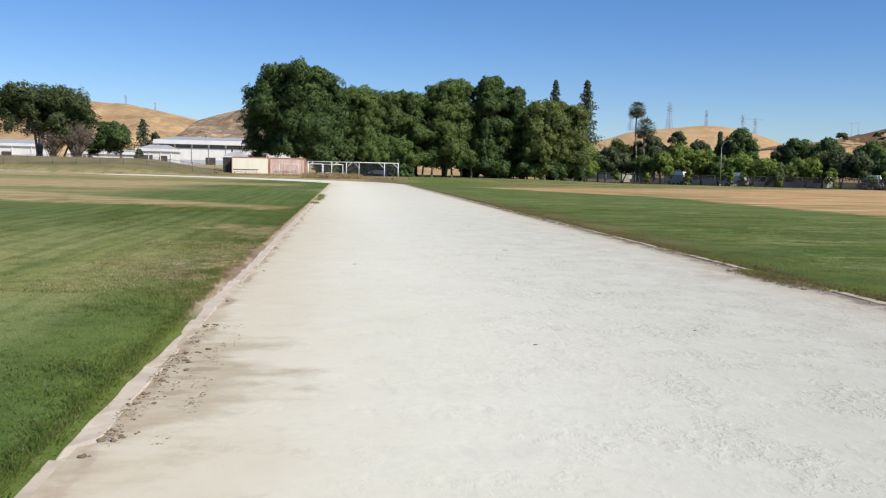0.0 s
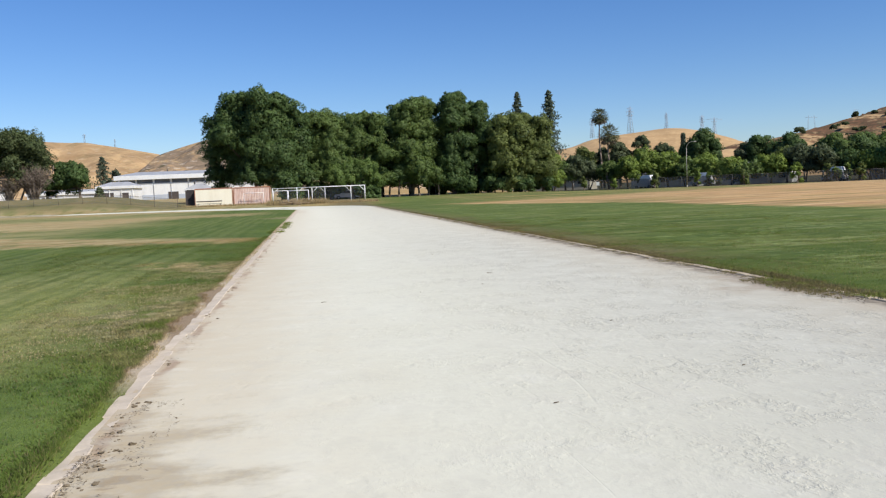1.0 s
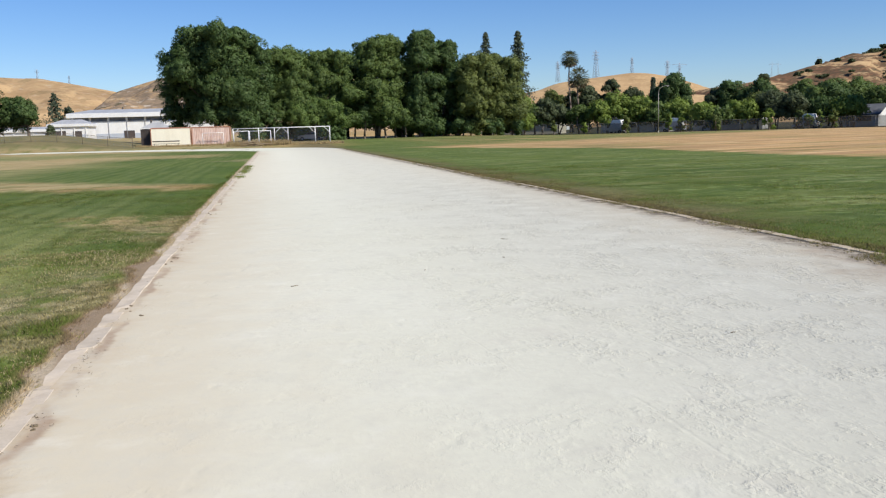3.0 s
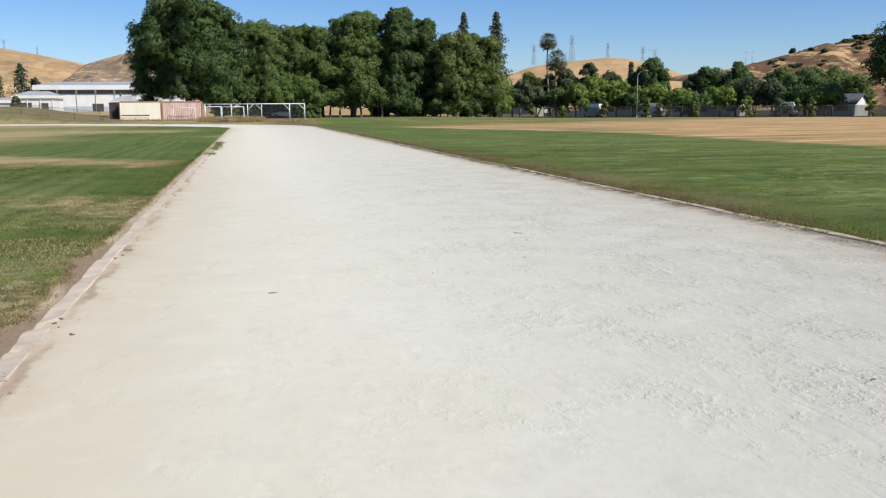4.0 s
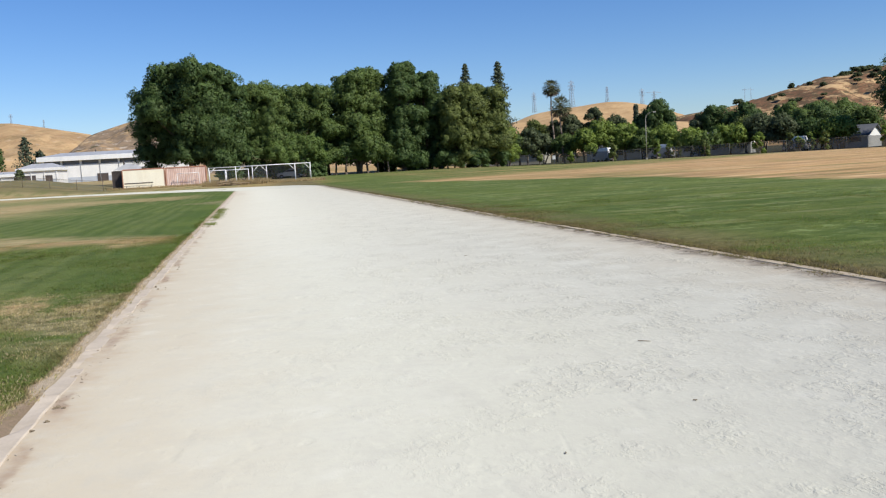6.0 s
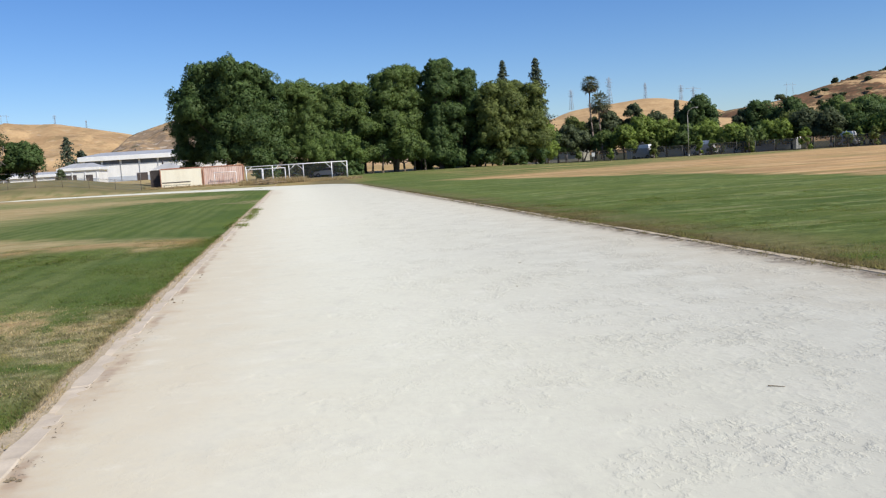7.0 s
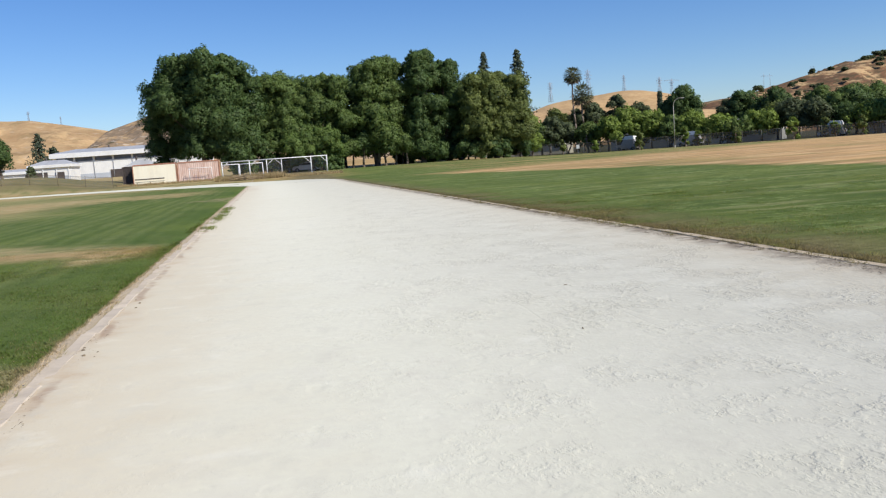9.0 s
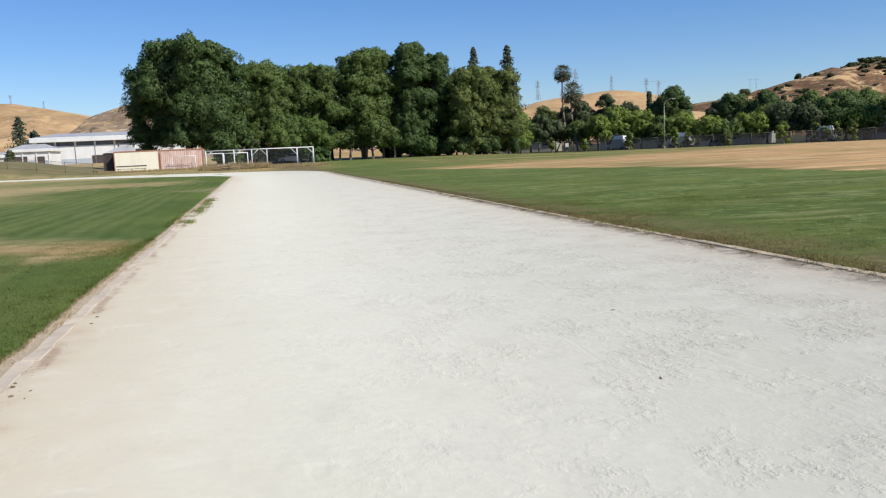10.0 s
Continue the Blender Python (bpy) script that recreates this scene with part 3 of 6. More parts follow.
def bough(rng, lobe, way, centre, radius, count, size):
    """A leafy bough: a ragged, drooping dome of leaves, thick on its outer and upper skin, shaded as part of its lobe."""
    e = rng.normal(size=(count, 3)) + (np.asarray(way) * 0.65 + np.array([0, 0, 0.4]))
    e /= np.linalg.norm(e, axis=1, keepdims=True)
    wave = np.sin(e @ rng.normal(0, 3.2, (3, 4)) + rng.uniform(0, 6.28, 4)).sum(1) * 0.11
    far = 0.98 + wave - np.abs(rng.normal(0, 0.26, count))
    stray = rng.random(count) < 0.05
    far[stray] = rng.uniform(1.0, 1.3, stray.sum())
    stretch = rng.uniform(0.65, 1.45, 3) * np.array([1, 1, 0.72])
    at = e * far[:, None] * radius * stretch
    at[:, 2] -= 0.35 * (at[:, 0] ** 2 + at[:, 1] ** 2) / radius
    at += np.asarray(centre)
    n = e + rng.normal(size=(count, 3)) * 0.6
    n /= np.linalg.norm(n, axis=1, keepdims=True)
    s = np.cross(n, rng.normal(size=(count, 3)))
    s /= np.linalg.norm(s, axis=1, keepdims=True)
    u = np.cross(n, s)
    ln = size * rng.uniform(0.5, 1.35, count)[:, None]
    wd = ln * rng.uniform(0.40, 0.85, count)[:, None]
    out = at - np.asarray(lobe)
    out /= np.linalg.norm(out, axis=1, keepdims=True) + 1e-6
    soft = e * 0.66 + out * 0.55 + n * 0.22 + np.array([0, 0, 0.1])
    soft /= np.linalg.norm(soft, axis=1, keepdims=True)
    return np.stack([at - s * wd, at + s * wd, at + n * ln * 0.1 + u * ln * 1.5], 1).reshape(-1, 3), np.repeat(soft, 3, 0)


def foliage(rng, lobes, leaves, size):
    """Leaves for leaf masses (centre, radius), each built of overlapping boughs of uneven size."""
    quads, whole = [], sum(q * q for _, q in lobes)
    for c, q in lobes:
        share = leaves * q * q / whole
        subs = int(14 + 6 * q)
        form = rng.uniform(0.80, 1.20, 3)
        rad = q * rng.uniform(0.0, 1.0, subs) ** 1.4 * 0.30 + q * 0.17
        each = rad ** 2 / (rad ** 2).sum() * share * 0.9
        for k in range(subs):
            f = 1 - 1.75 * (k + 0.5) / subs
            a = k * 2.39996 + rng.uniform(-0.7, 0.7)
            w = math.sqrt(max(0, 1 - f * f))
            d = np.array([math.cos(a) * w, math.sin(a) * w, f * (0.80 if f > 0 else 0.95)])
            quads.append(bough(rng, c, d, c + d * form * q * rng.uniform(0.48, 0.86), rad[k], max(8, int(each[k])), size))
        quads.append(sprays(rng, c, q * 0.66, max(12, int(share * 0.14)), size * 1.7, 0.9, 0.5))
    return quads


def timber(rng, lobes, tall, fork_z, stems=1):
    """Trunk, forks and limbs that reach into the leaf masses."""
    bm = bmesh.new()
    thick = (0.020 * tall + 0.07) / (1 if stems == 1 else 1.35)
    for s in range(stems):
        lean = Vector((rng.uniform(-1, 1), rng.uniform(-1, 1), 0)) * (0.5 if stems > 1 else 0.15)
        root = lean * (0.7 if stems > 1 else 0.0)
        fork = root + lean + Vector((0, 0, fork_z))
        crown = lean * 2 + Vector((0, 0, tall * 0.72))
        rod(bm, root - Vector((0, 0, 0.2)), root + Vector((0, 0, 0.5)), thick * 1.45, thick, 9)
        bent(bm, [root + Vector((0, 0, 0.5)), fork, (fork + crown) / 2 + lean, crown], thick, thick * 0.25, 9)
        for c, q in lobes[s::stems][:16]:
            c = Vector(c)
            start = fork.lerp(crown, min(0.85, max(0.0, (c.z - fork.z) / max(0.5, tall - fork.z) * 0.55)))
            bent(bm, [start, start.lerp(c, 0.5) + Vector((0, 0, -0.06 * tall * rng.random())), c], thick * 0.42, thick * 0.08, 6)
    return bm


def tree(label, place, tall, wide, bare, lobes, leaves, size, material, seed, shape=1.0, bark="bark", name="tree", group="", stems=1, mass=0.33):
    """A broadleaf tree. bare: height of the lowest leaves; lobes: how many leaf masses; shape: below 1 domed, above 1 narrow-topped."""
    rng = np.random.default_rng(seed)
    top = thing(name, (place[0], place[1], float(rise(place[0], place[1])) - 0.05), label, "tree", group)
    r, masses = mass * min(wide, (tall - bare) * 0.9), []
    for k in range(lobes):
        f = (k + 0.5) / lobes
        z = bare + r * 0.6 + (tall - bare - r * 1.5) * f
        h = (z - bare) / (tall - bare)
        girth = max(0.0, 1 - abs(2 * h - 0.85) ** 2.4 * (0.75 if h > 0.42 else 0.35)) ** shape
        a = k * 2.39996 + rng.uniform(-0.5, 0.5)
        out = rng.uniform(0.55, 1.0) * girth
        masses.append((np.array([math.cos(a) * max(0, wide - r) * out, math.sin(a) * max(0, wide - r) * out, z + rng.uniform(-0.4, 0.4)]), r * rng.uniform(0.75, 1.3)))
    masses.append((np.array([rng.uniform(-.1, .1) * wide, 0, tall - r * 0.95]), r))
    part("trunk", timber(rng, masses, tall, max(bare, tall * 0.16), stems), M[bark], top)
    part("crown", leaf_mesh("crown", foliage(rng, masses, leaves, size), M[material]), None, top)
    return top


def broad_tree(label, place, masses, leaves, size, material, seed, bark="bark", name="shade_tree", group="", stems=1, fork=2.5, deep=3.0):
    """A tree whose leaf masses are given as (across, height, radius, and for some how far back) from its foot; deep: how far they spread fore and aft."""
    rng = np.random.default_rng(seed)
    top = thing(name, (place[0], place[1], float(rise(place[0], place[1])) - 0.05), label, "tree", group)
    full = []
    for k, (x, z, q, *back) in enumerate(masses):
        full.append((np.array([x, back[0] if back else rng.uniform(-1, 0.25) * deep, z]), q * rng.uniform(0.95, 1.12)))
        full.append((np.array([x * 0.9 + rng.normal(0, 0.5), rng.uniform(0.4, 1) * deep, z * 0.97 - 0.3]), q * 0.95))
    # smaller masses that bridge neighbouring ones
    for k in range(len(masses)):
        for j in range(k):
            a, b = masses[k], masses[j]
            gap = math.hypot(a[0] - b[0], a[1] - b[1])
            if gap < (a[2] + b[2]) * 0.95:
                f = rng.uniform(0.35, 0.65)
                back = 0.5 * (full[2 * k][0][1] + full[2 * j][0][1]) + rng.normal(0, 0.5)
                full.append((np.array([a[0] * f + b[0] * (1 - f), back - 0.4, a[1] * f + b[1] * (1 - f) + rng.normal(0, 0.25)]), min(a[2], b[2]) * rng.uniform(0.5, 0.72)))
    part("trunk", timber(rng, full, max(m[1] + m[2] for m in masses), fork, stems), M[bark], top)
    part("crown", leaf_mesh("crown", foliage(rng, full, leaves, size), M[material]), None, top)
    return top


def conifer(label, place, tall, wide, seed, bare=1.0, material="needle", layers=26, spread=1.0, group=""):
    """A tall conifer of drooping whorls."""
    rng = np.random.default_rng(seed)
    top = thing("conifer", (place[0], place[1], float(rise(*place)) - 0.05), label, "tree", group)
    bm, quads = bmesh.new(), []
    bent(bm, [(0, 0, -0.2), (0, 0, tall * 0.5), (0.1, 0, tall)], 0.02 * tall, 0.03, 8)
    for k in range(layers * 5):
        f = (k + rng.random()) / (layers * 5)
        z = bare + (tall - bare) * f
        ln = (wide * (1 - f) ** 0.8 + 0.22) * rng.uniform(0.5, 1.12)
        a = k * 2.39996 + rng.uniform(-0.5, 0.5)
        end = Vector((math.cos(a) * ln, math.sin(a) * ln, z - ln * rng.uniform(0.1, 0.42) * spread))
        rod(bm, (0, 0, z), end, 0.05, 0.02, 4)
        for s in (0.25, 0.5, 0.75, 1.0):
            quads.append(sprays(rng, np.array(Vector((0, 0, z)).lerp(end, s)), 0.25 + ln * 0.2, 11, 0.26, 0.6, 0.4, 0.2))
    part("trunk", bm, M["bark"], top)
    part("crown", leaf_mesh("crown", quads, M[material]), None, top)
    return top


def palm(label, place, tall, reach, seed):
    """A fan palm with a ball of fronds over a skirt of dead ones."""
    rng = np.random.default_rng(seed)
    top = thing("palm_tree", (place[0], place[1], float(rise(*place)) - 0.05), label, "tree")
    bm = bmesh.new()
    pts = [Vector((0.25 * math.sin(k * 0.8), 0, tall * k / 8)) for k in range(9)]
    for k in range(8):
        rod(bm, pts[k], pts[k + 1], 0.22 - 0.010 * k, 0.21 - 0.010 * k, 9)
    part("trunk", bm, M["palm_bark"], top)
    live, dead = bmesh.new(), bmesh.new()
    hub = pts[-1]
    for k in range(78):
        up = 1 - 1.85 * (k + 0.5) / 78
        a = k * 2.39996
        dry = up < -0.55
        d = Vector((math.cos(a) * math.sqrt(1 - up * up), math.sin(a) * math.sqrt(1 - up * up), up))
        stem = reach * (0.45 if dry else 0.55)
        root = hub + d * stem
        side = d.cross(Vector((0, 0, 1)) if abs(d.z) < 0.95 else Vector((1, 0, 0))).normalized()
        bm = dead if dry else live
        rod(bm, hub, root, 0.035, 0.02, 4)
        for j in range(9):
            w = (j - 4) / 4 * 1.15
            tip = root + (d * math.cos(w) + side * math.sin(w)) * reach * rng.uniform(0.40, 0.52) + Vector((0, 0, -0.30 * reach * rng.random()))
            q = side * 0.10
            bm.faces.new([bm.verts.new(c) for c in (root - q, root.lerp(tip, 0.6) - q * 1.4, tip, root.lerp(tip, 0.6) + q * 1.4)])
    part("fronds", live, M["frond"], top)
    part("skirt", dead, M["dead_frond"], top, "hanging dead brown fronds")
    return top


# ---- ground and track ----
def lines(*spans):
    return np.unique(np.concatenate([np.linspace(a, b, n) for a, b, n in spans]).round(3))


xs = lines((-3600, -400, 9), (-400, -80, 9), (-80, -12, 35), (-12, -KERB + 0.02, 25), (0.02, WIDE - 0.02, 5), (WIDE + KERB - 0.02, 24, 28), (24, 120, 33), (120, 400, 8), (400, 3600, 9))
ys = lines((-3600, -200, 9), (-200, -20, 8), (-20, 60, 65), (60, 88.0, 12), (88.4, 150, 42), (150, 260, 34), (260, 600, 9), (600, 4200, 10))
gx, gy = np.meshgrid(xs, ys)
bumps = np.array([noise.noise(Vector((x * 0.35, y * 0.35, 3.1))) * 0.020 for x, y in zip(gx.ravel(), gy.ravel())]).reshape(gx.shape)
gz = rise(gx, gy) + 0.022 + bumps * ((gx > -40) & (gx < 60) & (gy < 160))
gz = np.where((gx > -0.02) & (gx < WIDE + 0.02) & (gy < 88.2), -0.07, gz)
nx, ny = len(xs), len(ys)
idx = np.arange(nx * ny).reshape(ny, nx)
quads = np.stack([idx[:-1, :-1], idx[:-1, 1:], idx[1:, 1:], idx[1:, :-1]], -1).reshape(-1, 4)
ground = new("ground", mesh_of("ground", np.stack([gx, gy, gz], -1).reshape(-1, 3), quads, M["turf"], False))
tagged(ground, "mown playing field grass, green with dry straw patches", "ground", kind="structure")


def curve_through(points, n):
    """Catmull-Rom through plan points."""
    p = np.array([points[0], *points, points[-1]], float)
    out = []
    for k in range(1, len(p) - 2):
        for u in np.linspace(0, 1, n, endpoint=False):
            a, b, c, d = p[k - 1], p[k], p[k + 1], p[k + 2]
            out.append(0.5 * (2 * b + (c - a) * u + (2 * a - 5 * b + 4 * c - d) * u * u + (3 * b - a - 3 * c + d) * u ** 3))
    return np.array(out + [p[-2]])


def ribbon(name, inner, outer, cells, lift, material):
    """A strip between two edge lines that lies on the land."""
    f = np.linspace(0, 1, cells + 1)[None, :, None]
    g = inner[:, None] * (1 - f) + outer[:, None] * f
    z = rise(g[..., 0], g[..., 1]) + lift(g[..., 1])
    v = np.concatenate([g, z[..., None]], -1)
    n, m = v.shape[:2]
    i = np.arange(n * m).reshape(n, m)
    q = np.stack([i[:-1, :-1], i[:-1, 1:], i[1:, 1:], i[1:, :-1]], -1).reshape(-1, 4)
    return new(name, mesh_of(name, v.reshape(-1, 3), q, material, False))


straight = np.linspace(-40, 86, 160)
left = np.concatenate([np.stack([0 * straight, straight], 1), curve_through([(0, 88), (-0.6, 92.5), (-5, 101), (-20, 110.5), (-45, 116), (-95, 122)], 12)])
right = np.concatenate([np.stack([WIDE + 0 * straight, straight], 1), curve_through([(WIDE, 88), (7.6, 95), (3.5, 104.5), (-18, 115.4), (-45, 120.3), (-95, 126.5)], 12)])
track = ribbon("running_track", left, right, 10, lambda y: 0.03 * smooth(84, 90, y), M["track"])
tagged(track, "pale decomposed granite running track with scuffed surface", "running track", kind="structure")


def kerb(name, x0, y0, y1, seed, label, paint, sunk=0.012, rough=1.0, wide=KERB):
    """A dusty concrete kerb of cast lengths, some chipped or sunk."""
    rng = np.random.default_rng(seed)
    top = tagged(new(name), label, "kerb", kind="structure")
    kinds = []
    for k in range(5):
        bm = bmesh.new()
        box(bm, (0, 0, -0.12), (wide, 1, 0.045), 0.008)
        bmesh.ops.subdivide_edges(bm, edges=[e for e in bm.edges if abs(e.verts[0].co.y - e.verts[1].co.y) > 0.5], cuts=12)
        for v in bm.verts:
            n = noise.noise_vector(Vector((v.co.x * 9 + k * 7, v.co.y * 5, v.co.z * 9)))
            chip = max(0.0, noise.noise(Vector((k * 3.3 + v.co.x * 5, v.co.y * 7, 1.7))) - 0.25)
            v.co += Vector((n.x * 0.014, 0, (n.z * 0.012 - chip * 0.07) if v.co.z > 0 else 0)) * rough
        me = bpy.data.meshes.new("curb_segment")
        bm.to_mesh(me)
        bm.free()
        me.materials.append(M[paint])
        kinds.append(me)
    y = y0
    while y < y1:
        ln = rng.uniform(1.1, 2.3)
        ob = new("curb_segment", kinds[rng.integers(5)])
        ob.parent = top
        ob.matrix_basis = pose(x0 + rng.normal(0, 0.006) * rough, y, rng.normal(-sunk, 0.005 * rough), rng.normal(0, 0.15) * rough, rng.normal(0, 0.8) * rough, rng.normal(0, 0.2) * rough) @ Matrix.Diagonal((1, ln - rng.uniform(0.004, 0.03), 1, 1))
        y += ln
    return top


kerb("curb_left", -KERB + 0.06, -6, 88.3, 3, "low dusty concrete kerb edging the lawn, chipped in places", "kerb", 0.041, 1.35)
kerb("curb_right", WIDE - 0.10, -2, 92, 4, "low straight tan concrete kerb between track and lawn", "tan_kerb", 0.034, 0.4, 0.15)


def sunward(v):
    """Winds loose triangles so that their faces look to the sunny side."""
    t = v.reshape(-1, 3, 3).copy()
    back = np.cross(t[:, 1] - t[:, 0], t[:, 2] - t[:, 0]) @ np.array([0.48, -0.76, 0.44]) < 0
    t[back] = t[back][:, [1, 0, 2]]
    return t.reshape(-1, 3)


def upward(rng, lean):
    """Shading normals of a sward: mostly up, leaning a little with each blade."""
    n = lean / np.linalg.norm(lean, axis=1, keepdims=True) * 0.25 + rng.normal(0, 0.22, lean.shape) + np.array([0, 0, 1.0])
    return np.repeat(n / np.linalg.norm(n, axis=1, keepdims=True), 3, 0)


def grass(name, count, xa, xb, ya, yb, seed, label, tall=0.05, thin=1.0, power=1.0):
    """Mown grass blades, thicker near the kerb and the walk."""
    rng = np.random.default_rng(seed)
    u = rng.random(count) ** power
    x = xa + (xb - xa) * u
    y = ya + (yb - ya) * rng.random(count) ** 1.1
    bare = (x < 0) & (-x - 0.14 < margin(y) * rng.uniform(0.75, 1.15, count))
    x = np.where(bare, -0.14 - margin(y) * rng.uniform(1.0, 1.8, count), x)
    h = tall * rng.uniform(0.5, 1.35, count) * (1 + 0.9 * np.exp(-np.abs(x - xa) * 5))
    a = rng.uniform(0, math.tau, count)
    w = 0.0045 * rng.uniform(0.7, 1.5, count) * thin
    d = np.stack([np.cos(a), np.sin(a), 0 * a], 1)
    root = np.stack([x, y, np.full(count, 0.012)], 1)
    lean = np.stack([rng.normal(0, 0.45, count) * h, rng.normal(0, 0.45, count) * h, h], 1)
    v = np.stack([root - d * w[:, None], root + d * w[:, None], root + lean], 1).reshape(-1, 3)
    me = lit_as(mesh_of(name, sunward(v), np.arange(3 * count).reshape(-1, 3), M["blade"]), upward(rng, lean))
    return tagged(new(name, me), label, "grass", kind="stuff")


def tufts(name, count, each, xa, xb, ya, yb, seed, label, tall, spread=0.09, power=1.5, far=1.25, paint="blade"):
    """Clumpy turf: tufts of leaning blades of uneven size, gathered in patches."""
    rng = np.random.default_rng(seed)
    x = xa + (xb - xa) * rng.random(count * 3) ** power
    y = ya + (yb - ya) * rng.random(count * 3) ** far
    bare = (x < 0) & (-x - 0.17 < margin(y) * rng.uniform(0.8, 1.2, count * 3))
    x = np.where(bare, -0.17 - margin(y) * rng.uniform(1.1, 2.2, count * 3), x)
    lush = np.array([noise.noise(Vector((p * 0.9, q * 0.7, seed))) for p, q in zip(x, y)])
    keep = np.argsort(-(lush + rng.normal(0, 0.5, count * 3)))[:count]
    x, y, lush = x[keep], y[keep], lush[keep]
    big = rng.uniform(0.55, 1.5, count) * (1 + 0.5 * lush)
    a = rng.uniform(0, math.tau, (count, each))
    r = np.sqrt(rng.random((count, each))) * spread * big[:, None]
    root = np.stack([x[:, None] + np.cos(a) * r, y[:, None] + np.sin(a) * r, np.full((count, each), 0.014)], -1)
    h = tall * big[:, None] * rng.uniform(0.5, 1.3, (count, each))
    out = 0.9 * h * rng.uniform(0.2, 1.5, (count, each))
    tip = root + np.stack([np.cos(a) * out, np.sin(a) * out, h], -1)
    b = a + rng.normal(1.57, 0.5, (count, each))
    w = 0.0055 * rng.uniform(0.7, 1.6, (count, each))
    side = np.stack([np.cos(b) * w, np.sin(b) * w, 0 * w], -1)
    v = np.stack([root - side, root + side, tip], 2).reshape(-1, 3)
    me = lit_as(mesh_of(name, sunward(v), np.arange(len(v)).reshape(-1, 3), M[paint]), upward(rng, (tip - root).reshape(-1, 3)))
    return tagged(new(name, me), label, "grass", kind="stuff")


def litter(name, count, xa, xb, ya, yb, seed, label, material, size=0.03, power=1.6):
    """Dry leaf scraps and stalks lying in drifts."""
    rng = np.random.default_rng(seed)
    x = xa + (xb - xa) * rng.random(count * 3) ** power
    y = rng.uniform(ya, yb, count * 3)
    drift = np.array([noise.noise(Vector((p * 5, q * 2.3, seed))) for p, q in zip(x, y)]) + rng.normal(0, 0.16, count * 3)
    keep = np.argsort(-drift)[:count]
    x, y = x[keep], y[keep]
    a = rng.uniform(0, math.tau, count)
    ln, wd = size * rng.uniform(0.4, 1.6, count), size * rng.uniform(0.08, 0.35, count)
    z = np.abs(rng.normal(0.006, 0.008, count))
    mid = np.stack([x, y, z], 1)
    u = np.stack([np.cos(a), np.sin(a), rng.normal(0, 0.22, count)], 1) * ln[:, None]
    s = np.stack([-np.sin(a), np.cos(a), rng.normal(0, 0.5, count)], 1) * wd[:, None]
    v = np.stack([mid - u * 0.5, mid + s, mid + u * 0.6], 1).reshape(-1, 3)
    v[:, 2] = np.maximum(v[:, 2], 0.002)
    me = mesh_of(name, v, np.arange(len(v)).reshape(-1, 3), M[material])
    return tagged(new(name, me), label, "plant litter", kind="stuff")


grass("lawn_grass", 110000, -0.045, -6.5, 2.0, 33, 11, "short mown green grass with dry brown patches", 0.024, 1.0, 1.7)
grass("lawn_grass", 80000, WIDE + 0.045, WIDE + 7, 6.5, 36, 12, "short mown green grass browning along the kerb", 0.024, 1.1, 1.7)
tufts("lawn_tufts", 7500, 20, -0.10, -7.0, 2.2, 34, 16, "clumps of coarse mown grass in the lawn", 0.020, far=1.05)
tufts("lawn_tufts", 6000, 20, WIDE + 0.10, WIDE + 11, 7.0, 40, 17, "clumps of coarse mown grass in the lawn", 0.019, 0.11, 1.3, 1.1)
tufts("edge_grass", 1100, 16, WIDE + 0.05, WIDE + 0.34, 8.0, 60, 18, "uneven browning grass leaning over the kerb", 0.036, 0.06, 1.0, 1.3)
tufts("edge_grass", 700, 16, -0.10, -0.30, 2.5, 40, 19, "uneven grass creeping onto the dusty kerb", 0.022, 0.05, 1.3, 1.4)
tufts("edge_grass", 520, 18, -0.02, -0.26, 2.5, 9.0, 26, "green grass leaning over the dusty kerb", 0.026, 0.05, 1.0, 1.0)
tufts("dry_tufts", 1200, 18, -0.16, -2.3, 10.2, 17.2, 23, "dry straw-coloured clumps in a worn patch of lawn", 0.018, 0.10, 1.3, 1.0, "straw_blade")
tufts("dry_tufts", 480, 18, -0.16, -1.7, 18.0, 22.6, 24, "dry straw-coloured clumps in a worn patch of lawn", 0.018, 0.10, 1.3, 1.0, "straw_blade")
tufts("dry_tufts", 800, 16, WIDE + 0.12, WIDE + 1.5, 13.0, 46.0, 25, "dry brown clumps along the kerb", 0.022, 0.12, 1.8, 1.1, "dry_blade")
tufts("kerb_weeds", 420, 16, WIDE - 0.07, WIDE - 0.30, 12.0, 46.0, 27, "low brown weeds in the soil along the kerb", 0.013, 0.07, 2.0, 1.2, "dry_blade")
tufts("weed_tuft", 260, 18, WIDE - 0.02, WIDE - 0.50, 10.7, 13.2, 13, "low green weeds creeping along the kerb", 0.020, 0.08, 1.6, 1.0)
grass("weed_tuft", 400, WIDE + 0.02, WIDE - 0.3, 29.0, 33.0, 14, "low yellowing weeds creeping over the kerb", 0.022, 1.2, 1.6)
tufts("weed_tuft", 150, 18, -0.08, 0.26, 36.0, 50.0, 15, "low green weeds growing out of the kerb", 0.045, 0.14, 1.3, 1.0)
litter("soil_litter", 1000, 0.05, 0.50, 4.6, 8.2, 41, "drift of dry leaf scraps and soil along the kerb", "clod", 0.022)
litter("soil_litter", 420, 0.05, 0.22, 6.6, 24, 42, "thin line of dry scraps along the kerb", "clod", 0.02)
litter("soil_litter", 3800, WIDE - 0.10, WIDE - 0.40, 9, 44, 43, "dark crumbs and dry scraps along the kerb", "dark_soil", 0.03, 2.2)

